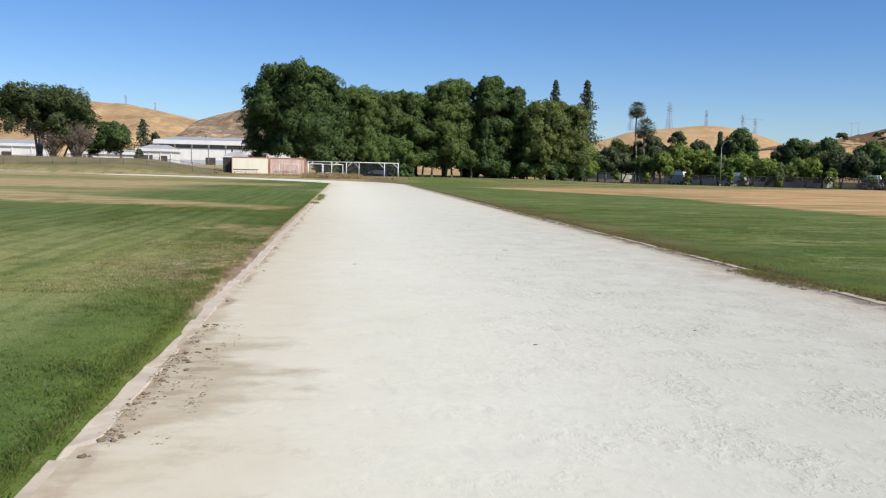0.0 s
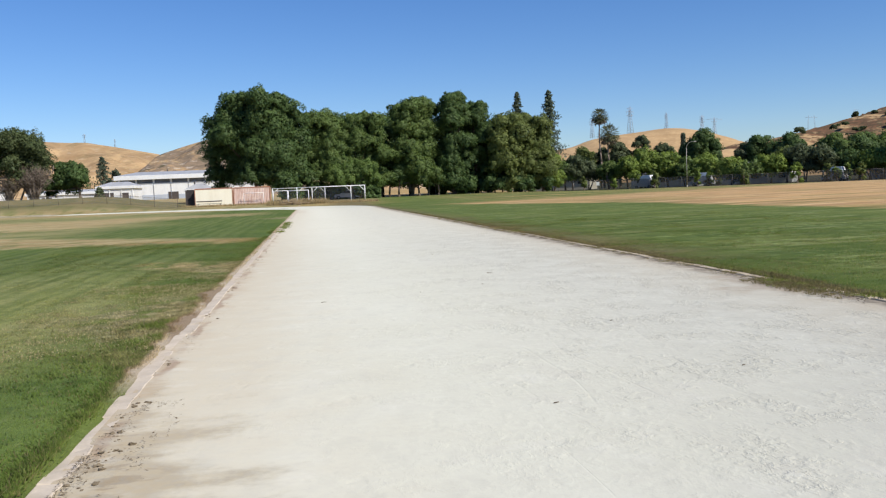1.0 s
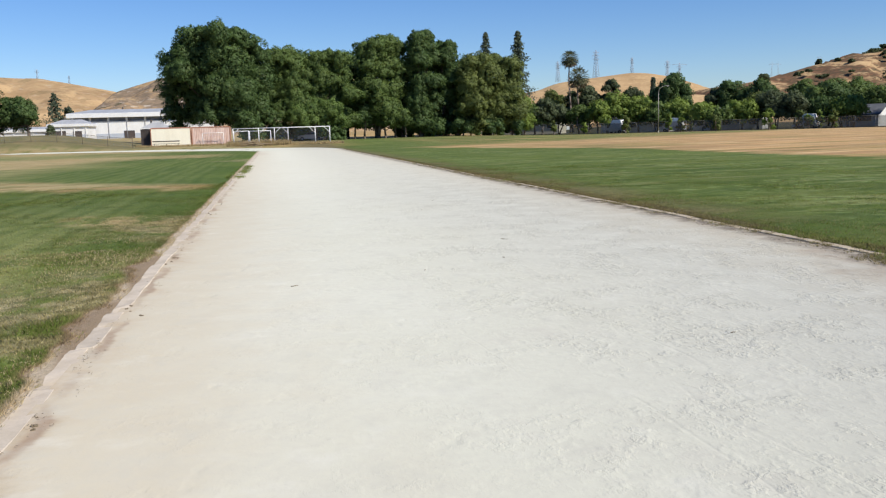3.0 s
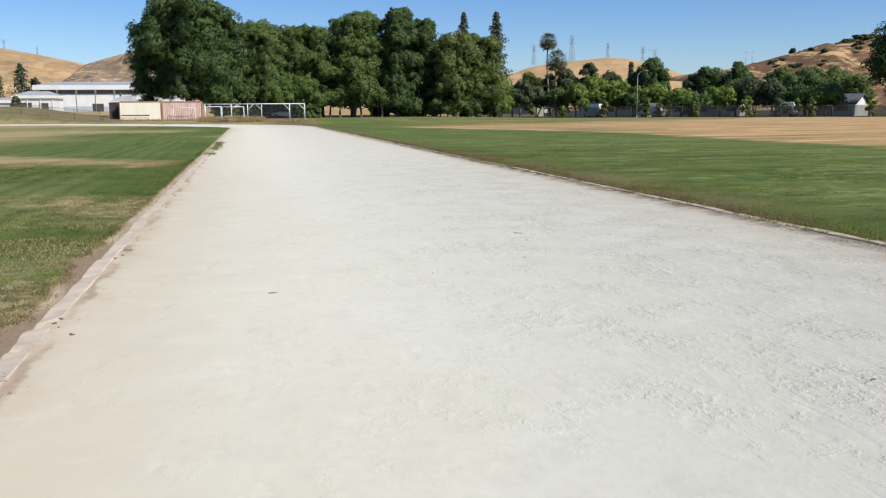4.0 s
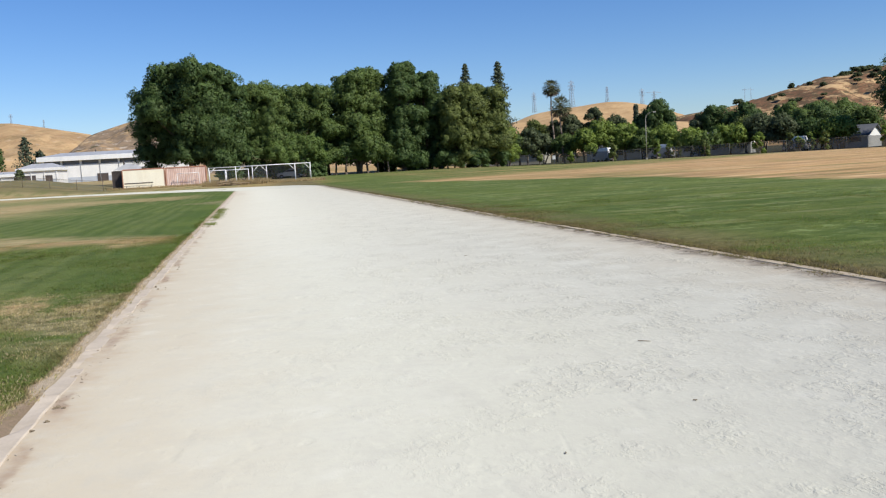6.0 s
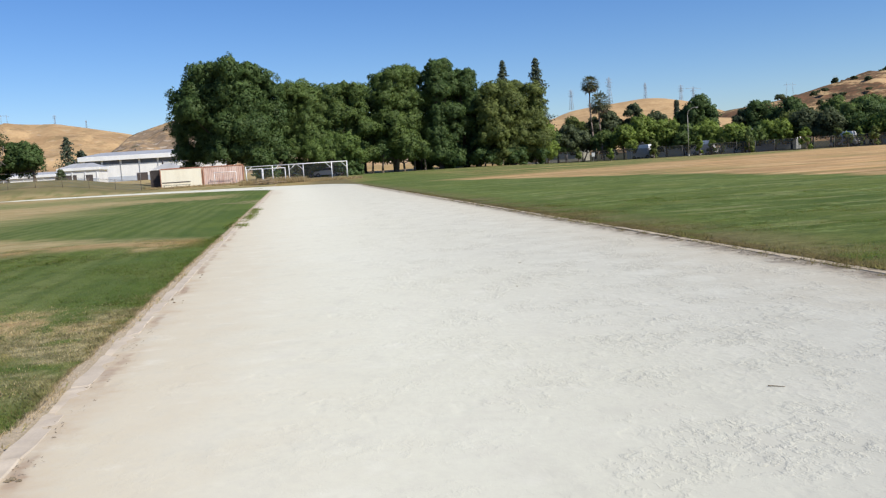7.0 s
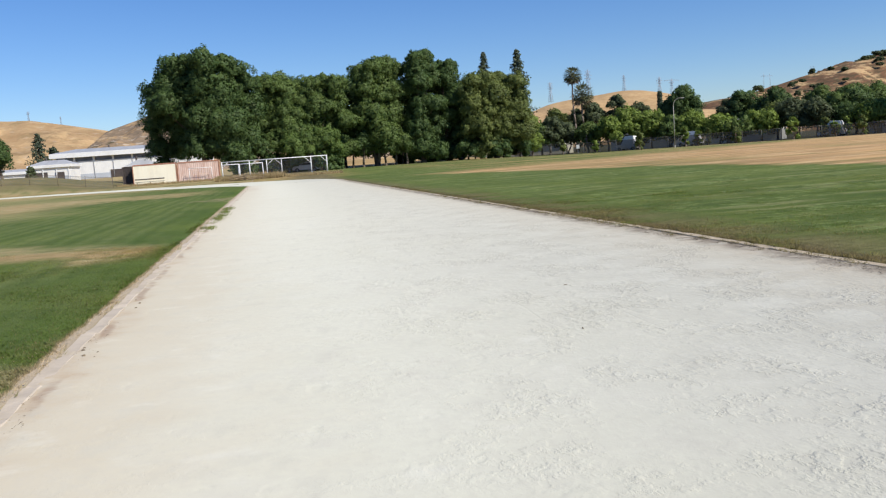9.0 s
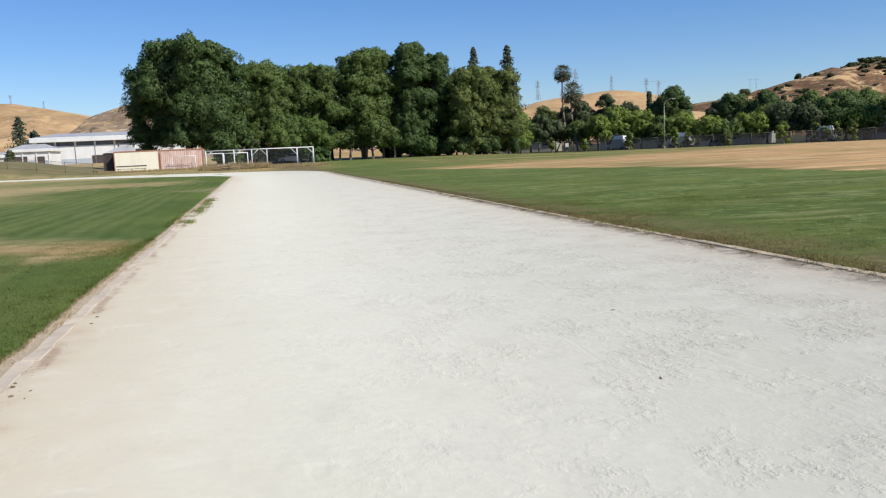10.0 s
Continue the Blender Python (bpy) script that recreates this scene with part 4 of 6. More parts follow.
# ---- hills and towers ----
def hill(name, far, crest, label, material, depth, seed, rough=1.0):
    """A hill whose crest line runs through (x, z) points at the distance far, falling towards the viewer and away."""
    cx, cz = np.array(crest, float).T
    x = np.linspace(cx[0], cx[-1], 110)
    z = np.interp(x, cx, cz)
    k = np.exp(-np.linspace(-2.2, 2.2, 9) ** 2)
    z = np.convolve(np.pad(z, 4, "edge"), k / k.sum(), "valid")
    v = np.linspace(-1, 1, 41)
    g = np.zeros((len(v), len(x), 3))
    for j, t in enumerate(v):
        lift = (1 - abs(t) ** 1.5)
        for i in range(len(x)):
            n = noise.fractal(Vector((x[i] / depth * 3.0, t * 2.2, seed)), 0.7, 2.1, 5)
            g[j, i] = (x[i], far + t * depth, z[i] * lift * (1 + 0.22 * rough * n * float(smooth(0.0, 0.35, abs(t)))) - 3)
    n, m = g.shape[:2]
    i = np.arange(n * m).reshape(n, m)
    q = np.stack([i[:-1, :-1], i[:-1, 1:], i[1:, 1:], i[1:, :-1]], -1).reshape(-1, 4)
    return tagged(new(name, mesh_of(name, g.reshape(-1, 3), q, material, False)), label, "hill", kind="structure")


def seen(side, up, far, eye=(1.8, 14.8, 1.45)):
    """Scales a plan point known at a distance of 1000 m from the eye to another distance."""
    s = (far - eye[1]) / 1000
    return (eye[0] + side * s, eye[2] + up * s)


MID_FAR, RIGHT_FAR, LEFT_FAR = 2000, 1100, 900
hill("hill_middle", MID_FAR, [seen(x, z, MID_FAR) for x, z in ((180, 14), (240, 32), (284, 41.5), (312, 45), (333, 53), (355, 56.5), (395, 60.5), (427, 64.3), (449, 64), (471, 59.5), (501, 49), (531, 38), (568, 28), (640, 20))], "smooth golden dry-grass hill", M["hill"], 420, 1.3, 0.5)
hill("hill_knoll", 950, [seen(x, z, 950) for x, z in ((400, 2), (440, 18), (480, 34), (515, 39), (545, 37), (575, 28), (620, 12), (680, 2))], "smooth golden dry-grass knoll", M["hill"], 110, 2.6, 0.3)
hill("hill_right", RIGHT_FAR, [seen(x, z, RIGHT_FAR) for x, z in ((470, 4), (500, 30), (520, 43), (545, 47), (577, 49.5), (608, 55), (648, 63), (676, 71.5), (704, 76), (736, 84), (776, 87.5), (809, 95), (850, 103), (920, 120), (1050, 125), (1300, 100))], "dry hillside with brown scrub and scattered oaks", M["scrub_hill"], 260, 4.1)
hill("hill_left", LEFT_FAR, [seen(x, z, LEFT_FAR) for x, z in ((-700, 70), (-540, 78), (-383, 76), (-320, 73), (-285, 73), (-246, 70.5), (-218, 66.5), (-190, 60.5), (-162, 55), (-139, 47), (-90, 34), (-20, 20), (60, 6))], "golden dry-grass hillside behind the school", M["low_hill"], 240, 7.7)
hill("hill_left_front", LEFT_FAR - 150, [seen(x, z, LEFT_FAR - 150) for x, z in ((-212, 2), (-196, 24), (-181, 38), (-174, 48), (-167, 55.5), (-158, 58.5), (-143, 63), (-131, 66.8), (-101, 74), (-40, 82), (60, 74), (150, 50), (240, 20))], "brown brushy hill with pale rock scars", M["rock_hill"], 200, 9.2)


def beam(bm, a, b, r):
    return rod(bm, a, b, r, r, 4)


def pylon(place, tall, turn, form="narrow"):
    """A lattice power tower. narrow: four legs and three short arms; gantry: narrow with one long arm; portal: two legs under a long beam."""
    top = thing("transmission_tower", place, "grey steel lattice power transmission tower on a ridge", "transmission tower", "power towers", turn=turn)
    r = 0.0052 * tall + 0.03
    foot, waist, head = tall * 0.085, tall * 0.045, tall * 0.03
    if form == "portal":
        for s in (-1, 1):
            bm = bmesh.new()
            for d in (-1, 1):
                beam(bm, (s * tall * 0.26 + d * tall * 0.04, 0, 0), (s * tall * 0.22 + d * tall * 0.02, 0, tall * 0.84), r)
                beam(bm, (s * tall * 0.22 + d * tall * 0.02, 0, tall * 0.84), (s * tall * 0.22, 0, tall), r * 0.8)
            for k in range(8):
                f = k / 8
                d = 1 if k % 2 else -1
                beam(bm, (s * tall * (0.26 - 0.04 * f) + d * tall * 0.035, 0, tall * 0.84 * f), (s * tall * (0.26 - 0.04 * f) - d * tall * 0.03, 0, tall * 0.84 * (f + 0.125)), r * 0.6)
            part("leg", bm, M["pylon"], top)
    else:
        for sx in (-1, 1):
            for sy in (-1, 1):
                bm = bmesh.new()
                beam(bm, (sx * foot, sy * foot, 0), (sx * waist, sy * waist, tall * 0.6), r)
                beam(bm, (sx * waist, sy * waist, tall * 0.6), (sx * head * 0.35, sy * head * 0.35, tall), r)
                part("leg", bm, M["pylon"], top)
        for s in (-1, 1):
            for turned in (False, True):
                bm = bmesh.new()
                for k in range(9):
                    f0, f1 = k / 9, (k + 1) / 9
                    w0, w1 = foot + (waist - foot) * min(1, f0 * 1.5), foot + (waist - foot) * min(1, f1 * 1.5)
                    for d in (-1, 1):
                        a, b = (-d * w0, s * w0, tall * 0.9 * f0), (d * w1, s * w1, tall * 0.9 * f1)
                        beam(bm, (a[1], a[0], a[2]) if turned else a, (b[1], b[0], b[2]) if turned else b, r * 0.6)
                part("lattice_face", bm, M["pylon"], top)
    arms = {"portal": ((0.84, 0.46),), "gantry": ((0.90, 0.52), (0.78, 0.20)), "narrow": ((0.68, 0.17), (0.80, 0.19), (0.92, 0.14))}[form]
    for z, w in arms:
        bm = bmesh.new()
        beam(bm, (-tall * w, 0, tall * z), (tall * w, 0, tall * z), r)
        for s in (-1, 1):
            beam(bm, (s * tall * w, 0, tall * z), (0, 0, tall * (z + 0.06)), r * 0.7)
            beam(bm, (s * tall * w * 0.9, 0, tall * z), (s * tall * w * 0.9, 0, tall * (z - 0.05)), r * 0.6)
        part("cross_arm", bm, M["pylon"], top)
    return top


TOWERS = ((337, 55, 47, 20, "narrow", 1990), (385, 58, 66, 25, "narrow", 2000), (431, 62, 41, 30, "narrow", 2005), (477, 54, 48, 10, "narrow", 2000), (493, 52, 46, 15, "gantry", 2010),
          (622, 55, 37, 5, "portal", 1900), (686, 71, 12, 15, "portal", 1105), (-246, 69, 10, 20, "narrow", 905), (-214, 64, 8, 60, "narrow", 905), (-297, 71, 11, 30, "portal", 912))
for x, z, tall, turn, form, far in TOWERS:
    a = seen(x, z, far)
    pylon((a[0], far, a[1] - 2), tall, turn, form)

# ---- the school ----
def prism(bm, profile, x0, x1):
    """A profile in (y, z), drawn along x."""
    ends = [[bm.verts.new((x, y, z)) for y, z in profile] for x in (x0, x1)]
    n = len(profile)
    for k in range(n):
        bm.faces.new((ends[0][k], ends[0][(k + 1) % n], ends[1][(k + 1) % n], ends[1][k]))
    bm.faces.new(ends[0][::-1])
    bm.faces.new(ends[1])
    bmesh.ops.recalc_face_normals(bm, faces=bm.faces)
    return bm


def hall(place, long, deep, eave, ridge, label, turn=0.0, bays=5, doors=(), clerestory=True, name="school_building", hip=3.0):
    """A white school hall: wall with downpipes, shaded clerestory band, broad white fascia and a pale metal roof. Its front faces -y."""
    b = thing(name, place, label, "building", turn=turn)
    high, over = (1.0, 0.85) if clerestory else (0.55, 0.35)
    wall_top = eave - (0.95 if clerestory else 0.0)
    part("wall", box(bmesh.new(), (0, 0, -1), (long, deep, wall_top)), M["white"], b)
    part("base_course", box(bmesh.new(), (-0.02, -0.06, -1), (long + 0.02, -0.003, wall_top * 0.40)), M["grey_wall"], b, "blue-grey painted lower wall")
    if clerestory:
        part("clerestory", box(bmesh.new(), (0.1, 0.45, wall_top), (long - 0.1, deep - 0.2, eave)), M["band"], b, "dull grey band of high windows")
        part("wall_cap", box(bmesh.new(), (-0.05, -0.05, wall_top), (long + 0.05, 0.447, wall_top + 0.08), 0.01), M["white"], b)
    part("fascia", box(bmesh.new(), (-over, -over, eave), (long + over, deep + over, eave + high), 0.03), M["white"], b)
    bm = bmesh.new()
    x0, x1, y0, y1, z0, z1 = -over + 0.1, long + over - 0.1, -over + 0.1, deep + over - 0.1, eave + high + 0.002, ridge
    low = [bm.verts.new(c) for c in ((x0, y0, z0), (x1, y0, z0), (x1, y1, z0), (x0, y1, z0))]
    hi = [bm.verts.new(c) for c in ((x0 + hip, (y0 + y1) / 2, z1), (x1 - hip, (y0 + y1) / 2, z1))]
    for f in ((low[0], low[1], hi[1], hi[0]), (low[1], low[2], hi[1]), (low[2], low[3], hi[0], hi[1]), (low[3], low[0], hi[0]), low[::-1]):
        bm.faces.new(f)
    roof = part("roof", bm, M["roof"], b, "pale grey metal roof")
    bm = bmesh.new()
    rod(bm, (long * 0.3, deep * 0.5, ridge - 0.3), (long * 0.3, deep * 0.5, ridge + 0.5), 0.15)
    part("vent", bm, M["dark_steel"], roof)
    for k in range(bays + 1):
        x = min(long - 0.2, max(0.2, long * k / bays))
        if clerestory:
            part("pillar", box(bmesh.new(), (x - 0.2, 0.0, wall_top + 0.083), (x + 0.2, 0.44, eave - 0.003), 0.02), M["white"], b, "short white pillar between high windows")
            part("downpipe", rod(bmesh.new(), (x, -0.12, -0.8), (x, -0.12, wall_top), 0.055), M["pipe_grey"], b, "thin grey downpipe")
        else:
            part("pilaster", box(bmesh.new(), (x - 0.1, -0.16, -1), (x + 0.1, -0.063, wall_top - 0.003), 0.02), M["white"], b)
    for x, w, h in doors:
        part("door", box(bmesh.new(), (x, -0.14, -0.5), (x + w, -0.064, h)), M["dark_steel"], b, "dark double door")
    return b


hall((-43.3, 215, 1.2), 32, 22, 5.45, 7.6, "white school gymnasium with pilasters and a pale metal roof", 0, 8, ((11.3, 2.3, 2.4),))
hall((-42.3, 190, 1.7), 7.2, 9, 2.7, 4.2, "low white school annexe with a grey roof", 0, 3, ((1.0, 2.2, 1.9), (4.6, 1.6, 1.8)), False, hip=2.0)
hall((-86, 186, 1.7), 24, 11, 3.0, 4.5, "long low white classroom block with a pale roof", 0, 6, ((6, 3, 1.9), (13, 3, 1.9), (18, 2, 1.9)), False, hip=2.0)
hall((-58, 196, 1.7), 15, 9, 1.9, 3.0, "low white outbuilding partly hidden by trees", 0, 4, ((3, 2, 1.4),), False, hip=1.0)


hall((-21.5, 168, 0.9), 4.6, 4.0, 2.0, 3.6, "small pale shed with a hipped grey roof behind the containers", 0, 2, ((1.0, 1.0, 1.8),), False, name="shed", hip=1.9)


def flood_lamp(place, tall):
    top = thing("flood_light", place, "dark pole with a small flood light beside the school", "lamp post")
    bm = bmesh.new()
    rod(bm, (0, 0, -0.3), (0, 0, tall), 0.08, 0.05)
    part("pole", bm, M["post_rust"], top)
    part("lamp_head", box(bmesh.new(), (-0.55, -0.2, tall - 0.1), (0.1, 0.25, tall + 0.3), 0.04), M["dark_steel"], top)
    return top


# ---- fences ----
def fence(name, a, b, tall, step, label, post, sheet, rail=True, lean=0.0, seed=1, group=""):
    """Posts, a top rail and a screen in each bay, from a to b on the plan."""
    rng = np.random.default_rng(seed)
    a, b = Vector(a), Vector(b)
    n = max(1, round((b - a).length / step))
    top = tagged(new(name), label, "fence", group, "structure")
    way = (b - a) / n
    pm = bmesh.new()
    rod(pm, (0, 0, -0.3), (0, 0, tall + 0.06), 0.03, 0.03, 8)
    rod(pm, (0, 0, tall + 0.06), (0, 0, tall + 0.10), 0.038, 0.01, 8)
    post_me = bpy.data.meshes.new("post")
    pm.to_mesh(post_me)
    pm.free()
    post_me.materials.append(post)
    ln = way.length
    turn = math.degrees(math.atan2(way.y, way.x))
    sheets = []
    for k in range(3):
        v, q = [], []
        for i in range(7):
            for j in range(4):
                s = noise.noise(Vector((i * 0.7 + k * 9, j * 0.8, seed))) * 0.05 * (0 < i < 6)
                v.append((0.04 + (ln - 0.08) * i / 6, s, 0.03 + (tall - 0.08) * j / 3 + (noise.noise(Vector((i * 0.9 + k * 5, 2, seed))) * 0.04 if j == 3 else 0)))
        for i in range(6):
            for j in range(3):
                q.append((i * 4 + j, i * 4 + 4 + j, i * 4 + 5 + j, i * 4 + 1 + j))
        sheets.append(mesh_of("fence_panel", v, q, sheet, False))
    rm = bmesh.new()
    rod(rm, (0, 0, tall), (ln, 0, tall), 0.024, 0.024, 6)
    rail_me = bpy.data.meshes.new("rail")
    rm.to_mesh(rail_me)
    rm.free()
    rail_me.materials.append(post)
    for k in range(n + 1):
        c = a + way * k
        z = float(rise(c.x, c.y))
        o = new("post", post_me)
        o.parent = top
        o.matrix_basis = pose(c.x, c.y, z, rng.normal(0, 0.6), rng.normal(0, 0.6), 0)
        if k < n:
            e = c + way
            tilt = math.degrees(math.atan2(float(rise(e.x, e.y)) - z, ln))
            for nm, me in (("fence_panel", sheets[k % 3]), ("rail", rail_me)):
                if nm == "rail" and not rail:
                    continue
                o = new(nm, me)
                o.parent = top
                o.matrix_basis = pose(c.x, c.y, z, 0, -tilt, turn)
    return top


fence("fence_right", (46, 174.5), (150, 93.5), 1.95, 3.05, "chain-link fence with dark weathered privacy screen along the field", M["fence_steel"], M["screen"])
fence("fence_bank", (-17, 126.5), (-75, 120), 1.25, 3.05, "low rusty wire fence at the foot of the grass bank", M["post_rust"], M["wire"], seed=5)


# ---- street lamp ----
def street_lamp(place, tall, reach, turn):
    top = thing("street_lamp", place, "tall grey steel street lamp with a curved arm by the fence", "street lamp", turn=turn)
    bm = bmesh.new()
    rod(bm, (0, 0, -0.3), (0, 0, 0.35), 0.11, 0.10, 10)
    rod(bm, (0, 0, 0.35), (0, 0, tall * 0.86), 0.07, 0.045, 10)
    part("pole", bm, M["lamp_steel"], top)
    bm = bmesh.new()
    pts = [(reach * (1 - math.cos(u)) * 0.92, 0, tall * 0.86 + tall * 0.14 * math.sin(u)) for u in np.linspace(0, math.pi / 2, 8)]
    bent(bm, pts, 0.045, 0.03, 8)
    part("arm", bm, M["lamp_steel"], top)
    head = part("lamp_head", box(bmesh.new(), (reach * 0.88, -0.11, tall - 0.07), (reach * 0.88 + 0.62, 0.11, tall + 0.06), 0.04), M["lamp_steel"], top)
    part("lens", box(bmesh.new(), (reach * 0.88 + 0.15, -0.09, tall - 0.12), (reach * 0.88 + 0.57, 0.09, tall - 0.073), 0.02), M["lens"], head)
    return top


street_lamp((69.7, 152.2, 0.02), 8.3, 1.4, -15)


# ---- containers, goals and their clutter ----
def container(place, long, tall, deep, paint, trim, label, turn, ribs=True, seed=1):
    """A steel storage container with corner posts, rails and corrugated sides."""
    top = thing("storage_container", place, label, "storage container", "storage containers", turn)
    def sheet(n, a, b, axis):
        # corrugation between two plan points
        v, q = [], []
        steps = n * 4
        for k in range(steps + 1):
            f = k / steps
            o = (0, 0.035, 0.035, 0)[k % 4] if ribs else 0.012 * noise.noise(Vector((f * 9, seed, 0)))
            x, y = a[0] + (b[0] - a[0]) * f, a[1] + (b[1] - a[1]) * f
            if axis == "x":
                y += o
            else:
                x += o
            v += [(x, y, 0.12), (x, y, tall * 0.5), (x, y, tall - 0.12)]
        for k in range(steps):
            for j in range(2):
                q.append((k * 3 + j, k * 3 + 3 + j, k * 3 + 4 + j, k * 3 + 1 + j))
        return mesh_of("side_panel", v, q, paint)
    part("side_panel", sheet(22, (0.06, 0.03), (long - 0.06, 0.03), "x"), None, top)
    part("side_panel", sheet(22, (0.06, deep - 0.07), (long - 0.06, deep - 0.07), "x"), None, top)
    part("end_panel", sheet(8, (0.03, 0.06), (0.03, deep - 0.06), "y"), None, top)
    part("end_panel", sheet(8, (long - 0.07, 0.06), (long - 0.07, deep - 0.06), "y"), None, top)
    for x in (0, long - 0.12):
        for y in (0, deep - 0.12):
            part("corner_post", box(bmesh.new(), (x, y, 0), (x + 0.12, y + 0.12, tall), 0.01), trim, top)
    for z in (0, tall - 0.13):
        for y in (0.004, deep - 0.114):
            part("side_rail", box(bmesh.new(), (0.122, y, z), (long - 0.122, y + 0.11, z + 0.13), 0.01), trim, top)
    bm = box(bmesh.new(), (0.1, 0.1, tall - 0.09), (long - 0.1, deep - 0.1, tall - 0.02))
    for k in range(16):
        x = 0.2 + (long - 0.5) * k / 15
        box(bm, (x, 0.06, tall - 0.02), (x + 0.16, deep - 0.06, tall + 0.05))
    part("roof", bm, trim, top, "rusty ribbed roof")
    part("floor", box(bmesh.new(), (0.1, 0.1, 0.03), (long - 0.1, deep - 0.1, 0.12)), trim, top)
    return top


container((-16.6, 131.6, 0.36), 1.3, 2.5, 2.4, M["dark_steel"], M["dark_steel"], "narrow dark brown steel locker beside the containers", 0, True, 3)
container((-15.2, 130.6, 0.36), 5.4, 2.62, 2.4, M["cream"], M["red_rust"], "cream painted storage container with rusty roof edge", 2, False, 1)
container((-9.75, 130.8, 0.36), 5.3, 2.62, 2.4, M["rust"], M["red_rust"], "faded red corrugated storage container", 2, True, 2)


def bench(place, long, turn, label):
    top = thing("bench", place, label, "bench", turn=turn)
    part("seat", box(bmesh.new(), (0, 0, 0.42), (long, 0.28, 0.47), 0.006), M["bench"], top)
    part("backrest", box(bmesh.new(), (0, 0.30, 0.70), (long, 0.34, 0.85), 0.006), M["bench"], top)
    for x in (0.2, long / 2, long - 0.25):
        part("leg", box(bmesh.new(), (x, 0.02, 0), (x + 0.07, 0.26, 0.418)), M["bench"], top)
    return top


bench((-14.9, 129.7, 0.36), 3.6, 2, "dark timber bench in front of the cream container")


def goal(place, wide, tall, deep, label, turn=0.0, r=0.06, brace=True, net=False):
    """A goal of white pipe: two posts, a crossbar, leaning stays and ground bars."""
    top = thing("football_goal", place, label, "goal", "stored goals", turn)
    for x, nm in ((0, "post"), (wide, "post")):
        part(nm, rod(bmesh.new(), (x, 0, -0.05), (x, 0, tall + r), r), M["pipe"], top)
    part("crossbar", rod(bmesh.new(), (r, 0, tall), (wide - r, 0, tall), r), M["pipe"], top)
    for x in (0, wide):
        part("stay", bent(bmesh.new(), [(x, 0.06, tall), (x, deep * 0.4, tall - 0.05), (x, deep, 0.0)], r * 0.7, r * 0.7), M["pipe"], top)
        part("ground_bar", rod(bmesh.new(), (x, 0.06, 0.05), (x, deep, 0.05), r * 0.7), M["pipe"], top)
    part("back_bar", rod(bmesh.new(), (0, deep, 0.06), (wide, deep, 0.06), r * 0.7), M["pipe"], top)
    if net:
        bm = bmesh.new()
        rows = [[bm.verts.new((wide * i / 16, deep * (0.05, 0.4, 0.68, 0.97)[j], (tall - 0.04, tall - 0.12, tall * 0.48, 0.08)[j] - 0.05 * math.sin(i * 1.3 + j))) for i in range(17)] for j in range(4)]
        for j in range(3):
            for i in range(16):
                bm.faces.new((rows[j][i], rows[j][i + 1], rows[j + 1][i + 1], rows[j + 1][i]))
        part("net", bm, M["net"], top, "thin grey knotted net")
    if brace:
        for x, s in ((0, 1), (wide, -1)):
            part("brace", rod(bmesh.new(), (x + s * 0.04, 0, tall - 0.75), (x + s * 0.75, 0, tall - 0.04), r * 0.6), M["pipe"], top)
    return top


goal((1.58, 123.0, 0.26), 7.32, 2.26, 2.0, "full-size white pipe football goal with a torn grey net", 0, 0.055, net=True)
goal((-0.45, 121.5, 0.24), 7.32, 2.26, 1.4, "full-size white pipe football goal stored in front of another", -1, 0.056)
goal((-3.9, 126.0, 0.3), 7.32, 2.24, 1.9, "full-size white pipe football goal stored behind the others", 1, 0.05, net=True)
goal((-8.2, 130.0, 0.36), 2.8, 1.75, 0.7, "small white pipe goal with a net leaning by the red container", 2, 0.03, False, net=True)
goal((-3.6, 120.6, 0.24), 1.9, 1.93, 1.1, "small white pipe practice goal in long dry grass", 5, 0.045, False)
goal((-1.6, 120.4, 0.24), 2.7, 1.90, 1.1, "wider white pipe practice goal in long dry grass", -2, 0.045, False)


def board_pile(place):
    top = thing("timber_pile", place, "untidy pile of weathered boards in dry grass", "timber")
    rng = np.random.default_rng(8)
    for k in range(13):
        a = rng.uniform(-0.5, 0.5)
        bm = box(bmesh.new(), (-1.1, -0.09, 0), (rng.uniform(0.5, 1.3), 0.09, 0.05), 0.004)
        o = part("board", bm, M["wood"], top)
        o.matrix_basis = pose(rng.uniform(-1.1, 1.2), rng.uniform(-0.4, 0.3), 0.04 + 0.045 * k, rng.uniform(-5, 5), rng.uniform(-9, 9), math.degrees(a))
    return top


board_pile((-0.8, 117.4, 0.21))


def long_grass(name, count, xa, xb, ya, yb, tall, seed, label):
    """Tall dry grass, in leaning blades."""
    rng = np.random.default_rng(seed)
    x, y = rng.uniform(xa, xb, count), rng.uniform(ya, yb, count)
    h = tall * rng.uniform(0.4, 1.2, count)
    a = rng.uniform(0, math.tau, count)
    w = rng.uniform(0.012, 0.03, count)
    d = np.stack([np.cos(a), np.sin(a), 0 * a], 1) * w[:, None]
    root = np.stack([x, y, rise(x, y)], 1)
    v = np.stack([root - d, root + d, root + np.stack([rng.normal(0, 0.25, count) * h, rng.normal(0, 0.25, count) * h, h], 1)], 1).reshape(-1, 3)
    return tagged(new(name, mesh_of(name, v, np.arange(3 * count).reshape(-1, 3), M["straw"])), label, "grass", kind="stuff")


long_grass("dry_grass", 7000, -4.5, 3.6, 118.6, 122.4, 0.72, 20, "tall dry straw-coloured grass round the small goals")
long_grass("dry_grass", 5000, 2.5, 10.5, 119.0, 122.4, 0.34, 21, "tall dry straw-coloured grass round the goals")
long_grass("dry_grass", 5000, -17, -4, 128.4, 130.3, 0.32, 22, "dry grass along the foot of the containers")

